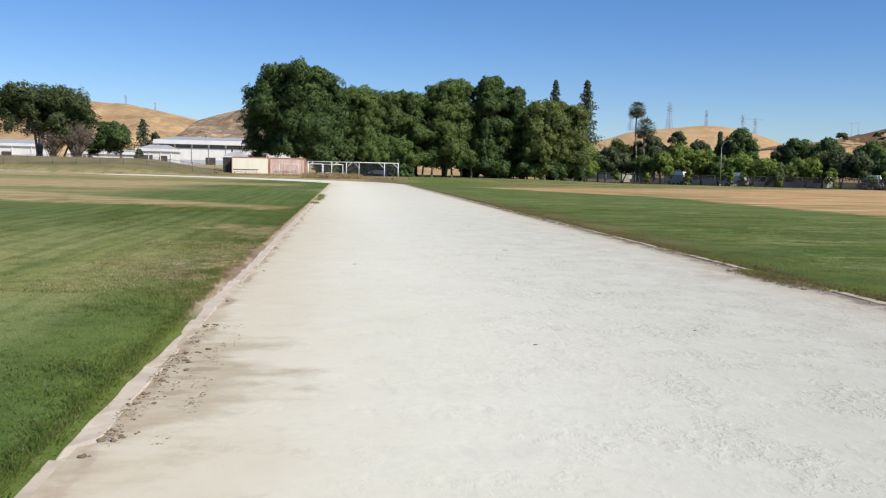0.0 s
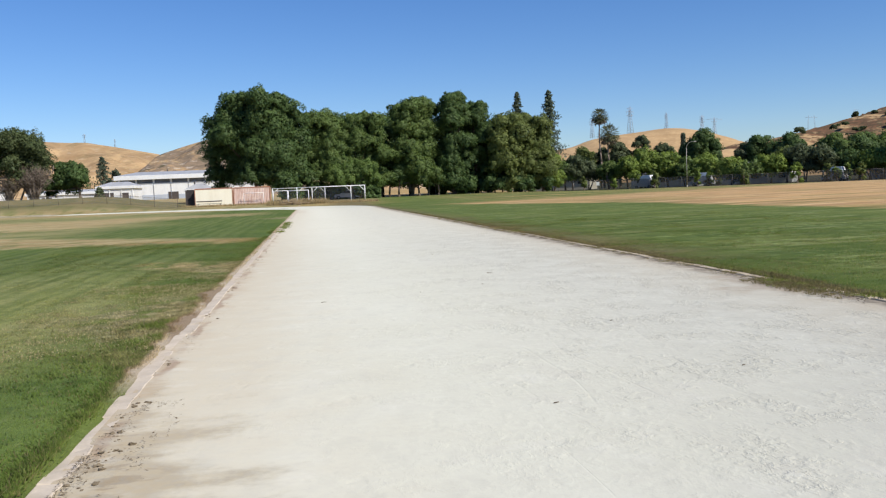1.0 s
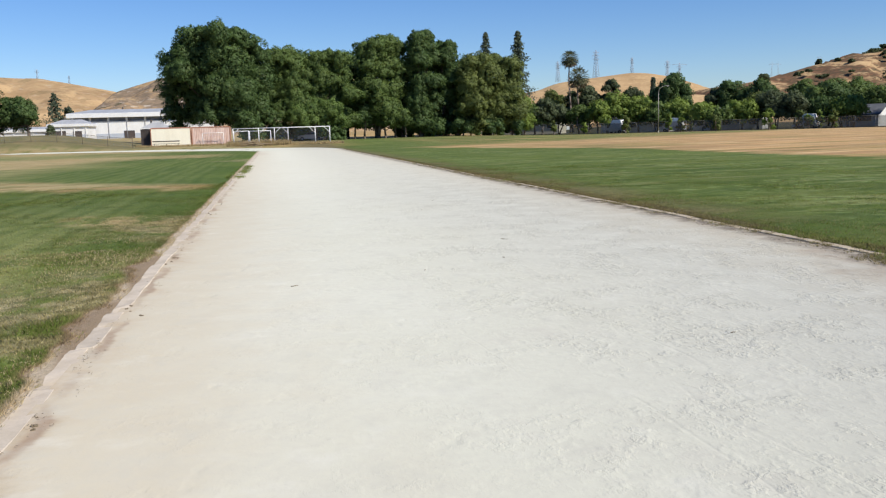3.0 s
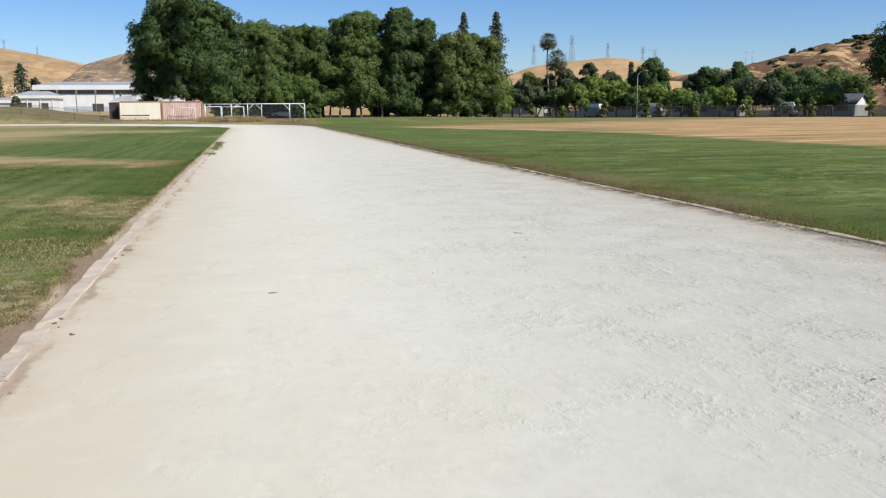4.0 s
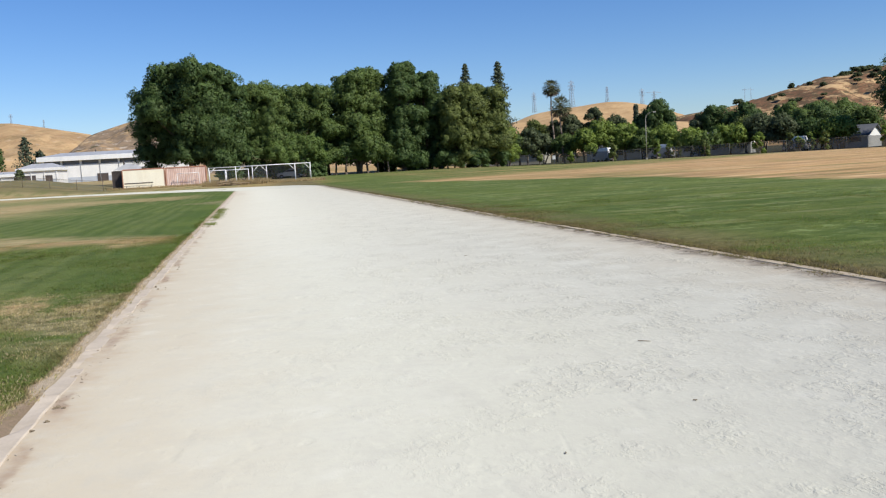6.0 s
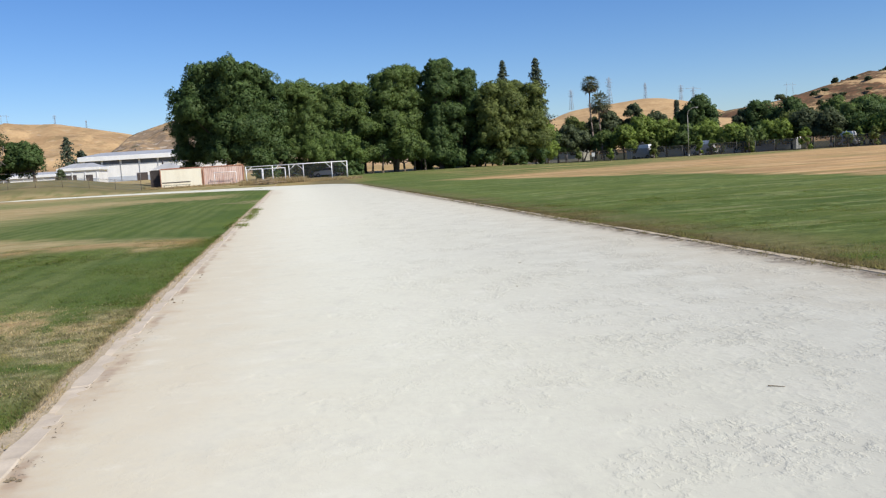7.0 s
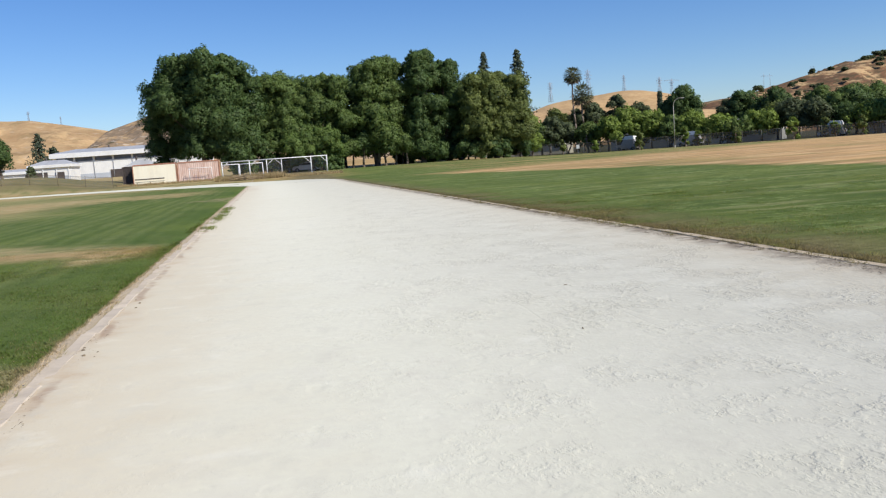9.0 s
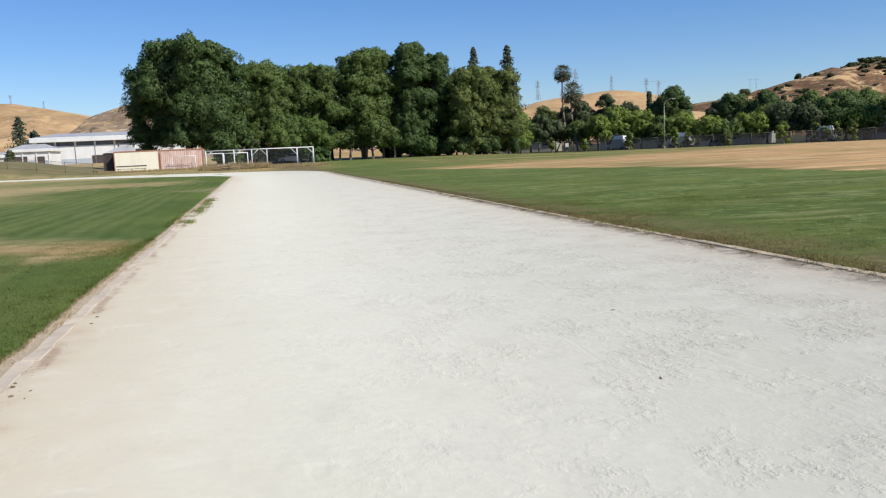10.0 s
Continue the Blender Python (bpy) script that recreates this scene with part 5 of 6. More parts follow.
sign = thing("fence_sign", (56.9, 164.6, 0), "small blank white notice on a short post before the fence", "sign", turn=-20)
part("post", box(bmesh.new(), (-0.03, 0.0, -0.1), (0.03, 0.05, 1.0)), M["galv"], sign)
part("plate", box(bmesh.new(), (-0.28, -0.012, 0.98), (0.28, -0.002, 1.68), 0.003), M["white"], sign)

flood_lamp((-57.5, 150, 2.3), 5.0)


# ---- cars under and behind the trees ----
def car(place, turn, paint, label, van=False):
    """A parked car: shaped body, glasshouse, wheels, lights and bumpers. It points along +x."""
    top = thing("car", place, label, "car", "parked cars", turn)
    up = 2.6 if van else 1.48
    side = [(-2.15, 0.35), (2.1, 0.35), (2.2, 0.6), (2.1, 0.86), (1.15, 0.98), (-1.95, 1.02), (-2.2, 0.9), (-2.22, 0.55)]
    cab = [(1.1, 0.98), (0.35, up - 0.06), (-0.1, up), (-1.4, up - 0.02), (-1.95, 1.0)]
    def extrude(profile, w0, w1):
        bm = bmesh.new()
        rows = []
        for y in (-w0, w0):
            rows.append([bm.verts.new((x, y * (1 if z < 1.05 else w1 / w0), z)) for x, z in profile])
        n = len(profile)
        for k in range(n):
            bm.faces.new((rows[0][k], rows[0][(k + 1) % n], rows[1][(k + 1) % n], rows[1][k]))
        bm.faces.new(rows[0][::-1])
        bm.faces.new(rows[1])
        bmesh.ops.recalc_face_normals(bm, faces=bm.faces)
        bmesh.ops.bevel(bm, geom=list(bm.edges), offset=0.05, segments=2, affect="EDGES")
        return bm
    part("body", extrude(side, 0.88, 0.88), paint, top)
    part("roof", extrude(cab, 0.84, 0.66), paint, top)
    for s in (() if van else (-1, 1)):
        bm = bmesh.new()
        bm.faces.new([bm.verts.new((x, s * y, z)) for x, y, z in ((0.85, 0.86, 1.05), (0.3, 0.715, up - 0.14), (-1.3, 0.715, up - 0.14), (-1.75, 0.86, 1.05))])
        part("side_window", bmesh_thick(bm, 0.02), M["glass"], top, "dark side window")
    bm = bmesh.new()
    glass = ((1.14, -0.70, 1.03), (1.14, 0.70, 1.03), (0.86, 0.62, 1.65), (0.86, -0.62, 1.65)) if van else ((1.12, -0.74, 1.03), (1.12, 0.74, 1.03), (0.42, 0.62, up - 0.1), (0.42, -0.62, up - 0.1))
    bm.faces.new([bm.verts.new(c) for c in glass])
    part("windscreen", bmesh_thick(bm, 0.02), M["glass"], top)
    for x in (-1.35, 1.38):
        for s in (-1, 1):
            bm = rod(bmesh.new(), (x, s * 0.72, 0.32), (x, s * 0.91, 0.32), 0.32, 0.32, 20)
            w = part("wheel", bm, M["tyre"], top)
            part("rim", rod(bmesh.new(), (x, s * 0.905, 0.32), (x, s * 0.925, 0.32), 0.19, 0.17, 14), M["galv"], w)
    for s in (-1, 1):
        part("headlight", box(bmesh.new(), (2.06, s * 0.68 - 0.16, 0.64), (2.205, s * 0.68 + 0.16, 0.8), 0.03), M["lens"], top)
        part("tail_light", box(bmesh.new(), (-2.235, s * 0.7 - 0.1, 0.68), (-2.16, s * 0.7 + 0.1, 0.88), 0.02), M["red_rust"], top)
    return top


def bmesh_thick(bm, t):
    bmesh.ops.recalc_face_normals(bm, faces=bm.faces)
    bmesh.ops.solidify(bm, geom=bm.faces[:], thickness=t)
    return bm


def on_land(x, y, up=0.0):
    return (x, y, float(rise(x, y)) + up)


car(on_land(7.6, 149), 160, M["car_silver"], "silver car parked in the shade behind the goals")
car(on_land(3.6, 151), 175, M["car_dark"], "dark car parked in the shade behind the goals")
car(on_land(93.1, 142.9), 124, M["car_white"], "tall white camper van parked behind the fence", True)
car(on_land(66.3, 163.9), 128, M["car_white"], "tall white camper van behind the fence", True)
car(on_land(75.0, 157.1), 134, M["car_white"], "tall white camper van under street trees", True)


# ---- houses behind the fence ----
def house(place, long, deep, eave, ridge, turn, label, wall, roof):
    """A bungalow with a gabled roof, windows and a door; its long side faces -y."""
    b = thing("house", place, label, "house", "houses behind the fence", turn)
    bm = bmesh.new()
    prism(bm, [(0, -0.3), (deep, -0.3), (deep, eave), (deep / 2, ridge - 0.12), (0, eave)], 0, long)
    part("wall", bm, wall, b)
    e = 0.5
    s = (ridge - eave) / (deep / 2)
    bm = prism(bmesh.new(), [(-e, eave - e * s), (deep / 2, ridge), (deep + e, eave - e * s), (deep + e, eave - e * s + 0.14), (deep / 2, ridge + 0.16), (-e, eave - e * s + 0.14)], -0.45, long + 0.45)
    part("roof", bm, roof, b)
    for k, x in enumerate((1.2, long * 0.45, long - 2.6)):
        w = part("window", box(bmesh.new(), (x, -0.06, 0.95), (x + 1.5, -0.004, 2.1)), M["white"], b)
        part("pane", box(bmesh.new(), (x + 0.08, -0.075, 1.03), (x + 1.42, -0.063, 2.02)), M["glass"], w)
    part("door", box(bmesh.new(), (long * 0.28, -0.05, 0), (long * 0.28 + 0.95, -0.004, 2.05)), M["wood"], b)
    return b


house((106.7, 152.8, 0), 7.0, 6, 2.4, 4.0, -60, "white bungalow with a dark grey shingle roof", M["white"], M["shingle"])
house((124, 141, 0), 15, 9, 2.5, 4.3, -38, "white bungalow with a grey shingle roof behind the fence", M["white"], M["shingle"])
house((70, 181, 0), 14, 9, 2.5, 4.4, -38, "white house glimpsed through the street trees", M["white"], M["shingle"])
house((86, 172, 0), 14, 9, 2.5, 4.4, -38, "pale house glimpsed through the street trees", M["white"], M["roof"])
house((50, 196, 0.4), 15, 9, 2.5, 4.6, -30, "pale house behind the grove", M["cream"], M["shingle"])

# ---- the grove behind the goals ----
broad_tree("huge spreading dark green shade tree with foliage down to the ground", (-7.2, 147.0),
           ((-6.3, 13.0, 2.3), (-4.2, 13.6, 2.3, -1.0), (-5.4, 10.9, 2.2, -1.5), (-3.4, 16.1, 2.3), (-1.2, 16.7, 2.2), (1.2, 16.8, 2.1), (3.8, 16.5, 2.0), (5.8, 15.4, 2.1), (7.0, 13.5, 2.1), (-4.3, 11.2, 2.9), (-0.4, 13.8, 3.3), (3.0, 12.4, 3.3), (-6.7, 9.0, 2.1, 2.0), (-3.0, 7.9, 2.6, 1.5), (0.2, 8.5, 3.3), (3.9, 8.3, 3.3), (6.9, 10.2, 2.6), (-6.9, 5.6, 1.9, 3.5), (-6.3, 2.9, 1.4, 4.0), (-4.1, 4.9, 2.0, 3.5), (-0.9, 4.9, 2.5), (2.7, 5.0, 3.0), (6.1, 6.1, 2.8), (7.6, 4.1, 2.1), (4.6, 3.5, 1.9)),
           219762, 0.152, "leaf_dark", 31, name="shade_tree", deep=4.5)
broad_tree("broad green shade tree in a dense row", (3.4, 152.0),
           ((-1.4, 13.6, 2.0), (0.8, 13.7, 2.0), (-0.8, 10.8, 2.6), (1.9, 12.3, 2.4), (1.2, 8.9, 2.9), (-1.9, 7.4, 2.6), (3.5, 10.5, 2.2), (-0.0, 5.1, 2.6), (2.7, 6.2, 2.6)),
           94185, 0.144, "leaf_mid", 32, name="shade_tree", group="grove trees")
broad_tree("dark green shade tree in a dense row", (10.5, 154.0),
           ((-1.5, 13.2, 2.2), (0.7, 13.8, 2.0), (2.5, 13.4, 1.9), (-0.5, 10.0, 2.6), (2.3, 9.9, 2.4), (-2.4, 7.9, 2.4), (0.8, 6.6, 2.8), (3.8, 7.6, 1.9), (2.5, 3.1, 1.4), (1.1, 3.0, 1.4), (3.9, 3.3, 1.5)),
           83720, 0.144, "leaf_mid", 33, name="shade_tree", group="grove trees", stems=2)
broad_tree("low bright green tree at the front of the grove", (8.4, 148.0),
           ((-3.0, 4.4, 2.0), (-0.4, 4.9, 2.0), (2.2, 5.2, 2.0), (0.7, 3.3, 1.8), (3.5, 3.4, 1.6), (-1.9, 2.9, 1.4)),
           41860, 0.120, "leaf_fresh", 34, name="shade_tree", group="grove trees", stems=2, bark="grey_bark", deep=1.5, fork=1.2)
broad_tree("tall dark green shade tree with a bare trunk", (19.3, 157.0),
           ((-2.1, 15.3, 1.8), (0.1, 16.1, 2.1), (2.4, 16.5, 1.9), (4.2, 15.5, 1.8), (-1.6, 12.5, 2.3), (1.7, 12.8, 2.7), (4.4, 11.7, 2.1), (-1.0, 8.8, 2.7), (2.7, 8.6, 2.7), (-2.2, 5.4, 2.3), (1.1, 5.0, 2.6), (3.8, 4.0, 2.1), (-0.5, 3.0, 1.5), (-3.9, 3.3, 1.5), (1.8, 3.0, 1.3), (-2.4, 2.9, 1.2), (3.2, 2.7, 1.1)),
           125577, 0.144, "leaf_mid", 35, name="shade_tree", group="grove trees", stems=3)
broad_tree("tall narrow dark green tree", (27.3, 158.0),
           ((-0.8, 17.0, 1.6), (1.0, 17.4, 1.8), (-0.9, 15.0, 2.0), (1.6, 15.5, 2.0), (-0.5, 13.5, 2.2), (1.9, 13.8, 2.0), (-0.3, 9.8, 2.4), (2.1, 9.6, 2.3), (-1.1, 6.1, 2.4), (1.8, 5.9, 2.4), (-0.3, 2.9, 2.1), (2.6, 2.9, 1.7), (-2.0, 1.8, 1.3), (0.2, 1.7, 1.3), (2.5, 1.6, 1.3)),
           104650, 0.144, "leaf_dark", 36, name="shade_tree", group="grove trees")
broad_tree("tall narrow dark green tree", (32.0, 160.0),
           ((-0.5, 16.0, 1.4), (0.9, 15.9, 1.4), (0.2, 14.7, 1.8), (0.1, 13.4, 1.9), (1.2, 10.5, 2.1), (0.3, 7.7, 2.3), (2.1, 5.7, 2.1), (0.7, 2.9, 1.9), (0.1, 1.7, 1.4), (2.1, 1.7, 1.3)),
           68019, 0.144, "leaf_dark", 37, name="shade_tree", group="grove trees")
broad_tree("round olive green shade tree", (39.8, 158.0),
           ((-5.0, 10.9, 1.7, -2.0), (-5.2, 8.0, 1.9, -2.6), (-5.2, 5.0, 1.8, -2.6), (-3.9, 12.9, 1.9), (-1.4, 13.5, 1.9), (1.0, 13.3, 1.9), (3.5, 12.6, 1.9), (4.3, 10.6, 1.7), (-3.8, 9.8, 2.4, -2.8), (-0.2, 10.1, 2.8, -2.6), (3.7, 8.5, 2.6), (4.8, 7.4, 1.6), (-3.2, 6.0, 2.6, -3.2), (1.0, 5.3, 2.8), (4.5, 4.6, 2.4), (-2.1, 2.6, 2.1), (1.8, 2.4, 2.1), (-5.1, 2.8, 1.7)),
           125577, 0.144, "leaf_olive", 38, name="shade_tree", group="grove trees")
broad_tree("small yellow-green tree beside the fence", (47.5, 163.0),
           ((0.4, 6.2, 1.5), (-0.8, 3.8, 1.6), (1.2, 3.2, 1.5), (0.3, 2.0, 1.3)),
           20930, 0.112, "leaf_light", 39, name="shade_tree", group="grove trees", stems=2, deep=1.2, fork=1.5)
broad_tree("dark tree at the back of the grove", (5.7, 166.0),
           ((-1.9, 13.6, 2.8), (1.5, 14.1, 2.8), (3.9, 12.8, 2.6), (-1.3, 9.7, 3.0), (2.5, 9.5, 3.0), (-2.1, 6.0, 2.6), (2.2, 5.7, 2.6)),
           47092, 0.160, "leaf_dark", 80, name="shade_tree", group="grove trees")
broad_tree("dark tree at the back of the grove", (15.0, 168.0),
           ((-2.0, 13.2, 2.9), (1.5, 13.7, 2.9), (4.1, 12.4, 2.7), (-1.4, 9.3, 3.1), (2.6, 9.1, 3.1), (-2.2, 5.4, 2.7), (2.3, 5.1, 2.7)),
           47092, 0.160, "leaf_dark", 81, name="shade_tree", group="grove trees")
broad_tree("dark tree at the back of the grove", (25.9, 170.0),
           ((-2.2, 12.8, 2.9), (1.4, 13.3, 2.9), (4.1, 12.0, 2.7), (-1.5, 8.8, 3.1), (2.6, 8.5, 3.1), (-2.4, 4.8, 2.7), (2.2, 4.5, 2.7)),
           47092, 0.160, "leaf_dark", 82, name="shade_tree", group="grove trees")
broad_tree("dark tree at the back of the grove", (36.3, 170.0),
           ((-2.4, 12.3, 2.9), (1.3, 12.8, 2.9), (4.1, 11.4, 2.7), (-1.6, 8.2, 3.1), (2.6, 7.9, 3.1), (-2.4, 4.2, 2.7), (2.3, 3.9, 2.7)),
           47092, 0.160, "leaf_dark", 83, name="shade_tree", group="grove trees")
for n, (x, y, k) in enumerate(((13.6, 155.0, 1.0), (15.3, 156.2, 0.9), (16.9, 155.4, 1.1), (20.6, 155.8, 1.0), (22.4, 156.4, 1.1), (24.2, 156.0, 0.9))):
    broad_tree("young green tree on a thin bare stem", (x, y), ((-0.7 * k, 3.5 * k, 1.2), (0.7, 3.3 * k, 1.2), (0.1, 4.6 * k, 1.3)), 4200, 0.15, "leaf_mid" if n % 2 else "leaf_dark", 500 + n, name="young_tree", group="young trees under the grove", deep=0.8, fork=1.9)
# the row at y 171.5 to 172 is added in place of tree shade
for n, (x, y, tall, wide) in enumerate(((-2.0, 145.5, 3.6, 2.8), (2.0, 149, 3.4, 2.6), (5.6, 150, 3.8, 2.6), (9.6, 147.5, 2.6, 1.9), (11.8, 148.5, 2.4, 1.8), (29.5, 157, 3.2, 2.6), (34.5, 156, 3.6, 3.0), (39.5, 155.5, 3.4, 3.0), (44, 158, 3.4, 2.6), (26, 171.5, 2.6, 2.8), (30.5, 172, 2.4, 2.8), (35, 171.5, 2.7, 2.8), (39.5, 172, 2.4, 2.8), (44, 171.5, 2.6, 2.6))):
    tree("low dark bush under the grove, some standing in for shade", (x, y), tall, wide, 0.15, 9, 4500, 0.19, "leaf_dark", 400 + n, 0.7, name="bush", group="bushes under the grove")
conifer("tall dark redwood rising behind the grove", (60.0, 241), 27.8, 4.4, 51, 6.0)
conifer("tall dark redwood rising behind the grove", (67.4, 235), 27.4, 6.2, 52, 4.0, layers=32)
conifer("slim dark cypress standing behind the street trees", (99.6, 220), 13.6, 0.75, 53, 0.5, layers=44)
palm("tall fan palm with a thin bare trunk", (75.2, 215.5), 18.4, 2.6, 61)
palm("shorter fan palm with a shaggy dead skirt", (77.8, 216.5), 13.8, 3.3, 62)

# ---- trees by the school ----
broad_tree("old umbrella pine with a leaning bare trunk", (-45.0, 139.0),
           ((-10.5, 7.2, 2.6), (-7.2, 8.2, 2.6), (-3.9, 9.0, 2.4), (-1.5, 9.5, 2.4), (1.4, 9.2, 2.4), (3.9, 8.9, 2.4), (5.5, 7.3, 2.2), (6.7, 5.6, 1.7), (-0.7, 7.1, 2.2), (-4.0, 6.6, 1.9), (2.6, 6.4, 2.2), (0.5, 8.3, 2.4), (3.8, 5.5, 1.8), (5.9, 4.4, 1.6), (2.1, 4.8, 1.6), (7.1, 4.1, 1.3), (4.6, 6.8, 2.0), (-2.3, 8.3, 2.2), (-5.6, 7.3, 2.2), (-3.1, 4.6, 1.5), (-5.9, 4.9, 1.4), (4.4, 3.2, 1.4), (0.1, 5.4, 1.7), (5.6, 9.0, 1.9), (7.0, 7.7, 1.7), (7.6, 6.1, 1.3), (4.0, 9.6, 1.7)),
           76000, 0.14, "pine", 71, name="pine_tree", bark="grey_bark", stems=3, fork=3.0, deep=4.0)
broad_tree("small dark green oak", (-33.2, 140.0),
           ((-2.4, 4.7, 1.6), (-0.8, 4.5, 1.5), (0.1, 3.2, 1.6), (-2.9, 2.9, 1.5), (-4.6, 2.3, 1.3), (-1.6, 2.2, 1.5), (-5.6, 1.4, 1.0)),
           28173, 0.14, "leaf_dark", 72, name="oak_tree", deep=2.0, fork=1.5)
def bare_shrub(place, tall, wide, seed, label, stems=90):
    """A leafless shrub: stems fanning up from one foot, each with side twigs."""
    rng = np.random.default_rng(seed)
    top = thing("shrub", (place[0], place[1], float(rise(*place)) - 0.05), label, "shrub")
    main, fine = bmesh.new(), bmesh.new()
    for k in range(stems):
        a, out = rng.uniform(0, math.tau), wide * math.sqrt(rng.random())
        h = tall * rng.uniform(0.55, 1.0) * (1 - 0.25 * (out / wide) ** 2)
        foot = Vector((rng.normal(0, 0.25), rng.normal(0, 0.25), 0))
        tip = Vector((math.cos(a) * out, math.sin(a) * out, h))
        knee = foot.lerp(tip, 0.5) + Vector((rng.normal(0, 0.15), rng.normal(0, 0.15), 0.12 * h))
        bent(main, [foot, knee, tip], 0.05, 0.015, 4)
        for j in range(9):
            s = (foot.lerp(knee, 0.6) if j < 2 else knee).lerp(tip, rng.uniform(0.0, 0.95))
            e = s + Vector((rng.normal(0, 0.4), rng.normal(0, 0.4), rng.uniform(0.2, 0.9)))
            rod(fine, s, e, 0.022, 0.008, 3)
    part("woody_frame", main, M["twig"], top)
    part("brushwood", fine, M["twig"], top)
    return top


bare_shrub((-38.8, 136.5), 5.6, 2.7, 73, "leafless brown shrub of fanned stems under the pine", 190)
bare_shrub((-42.0, 136.0), 3.8, 2.1, 77, "smaller leafless brown shrub under the pine")
dead = thing("bare_tree", (-41.0, 137.6, float(rise(-41.0, 137.6)) - 0.05), "leaning leafless grey tree with arching limbs", "tree")
bm = bmesh.new()
bent(bm, [(0, 0, 0), (0.8, 0, 2.0), (2.2, 0, 3.1), (3.6, 0, 3.3), (4.7, 0, 3.9), (4.9, 0, 5.0)], 0.15, 0.05, 7)
part("trunk", bm, M["grey_bark"], dead)
for pts in ([(1.6, 0, 2.65), (2.4, 0.2, 2.6), (3.3, 0.2, 2.2)], [(2.2, 0, 3.1), (2.6, 0.1, 3.9), (3.3, 0.1, 4.3)], [(3.6, 0, 3.3), (4.4, -0.1, 3.0), (4.9, -0.1, 2.5)]):
    part("limb", bent(bmesh.new(), pts, 0.07, 0.025, 6), M["grey_bark"], dead)
conifer("dark conifer behind the school roof", (-54.0, 248), 12.0, 4.6, 74, layers=11)
tree("dark bushy tree behind the school roof", (-51.0, 250), 8.6, 2.6, 1.0, 8, 2200, 0.34, "needle", 75, 0.9)
conifer("small young conifer by the annexe", (-40.5, 184), 3.0, 0.8, 76, 0.4, "leaf_grey", 10)

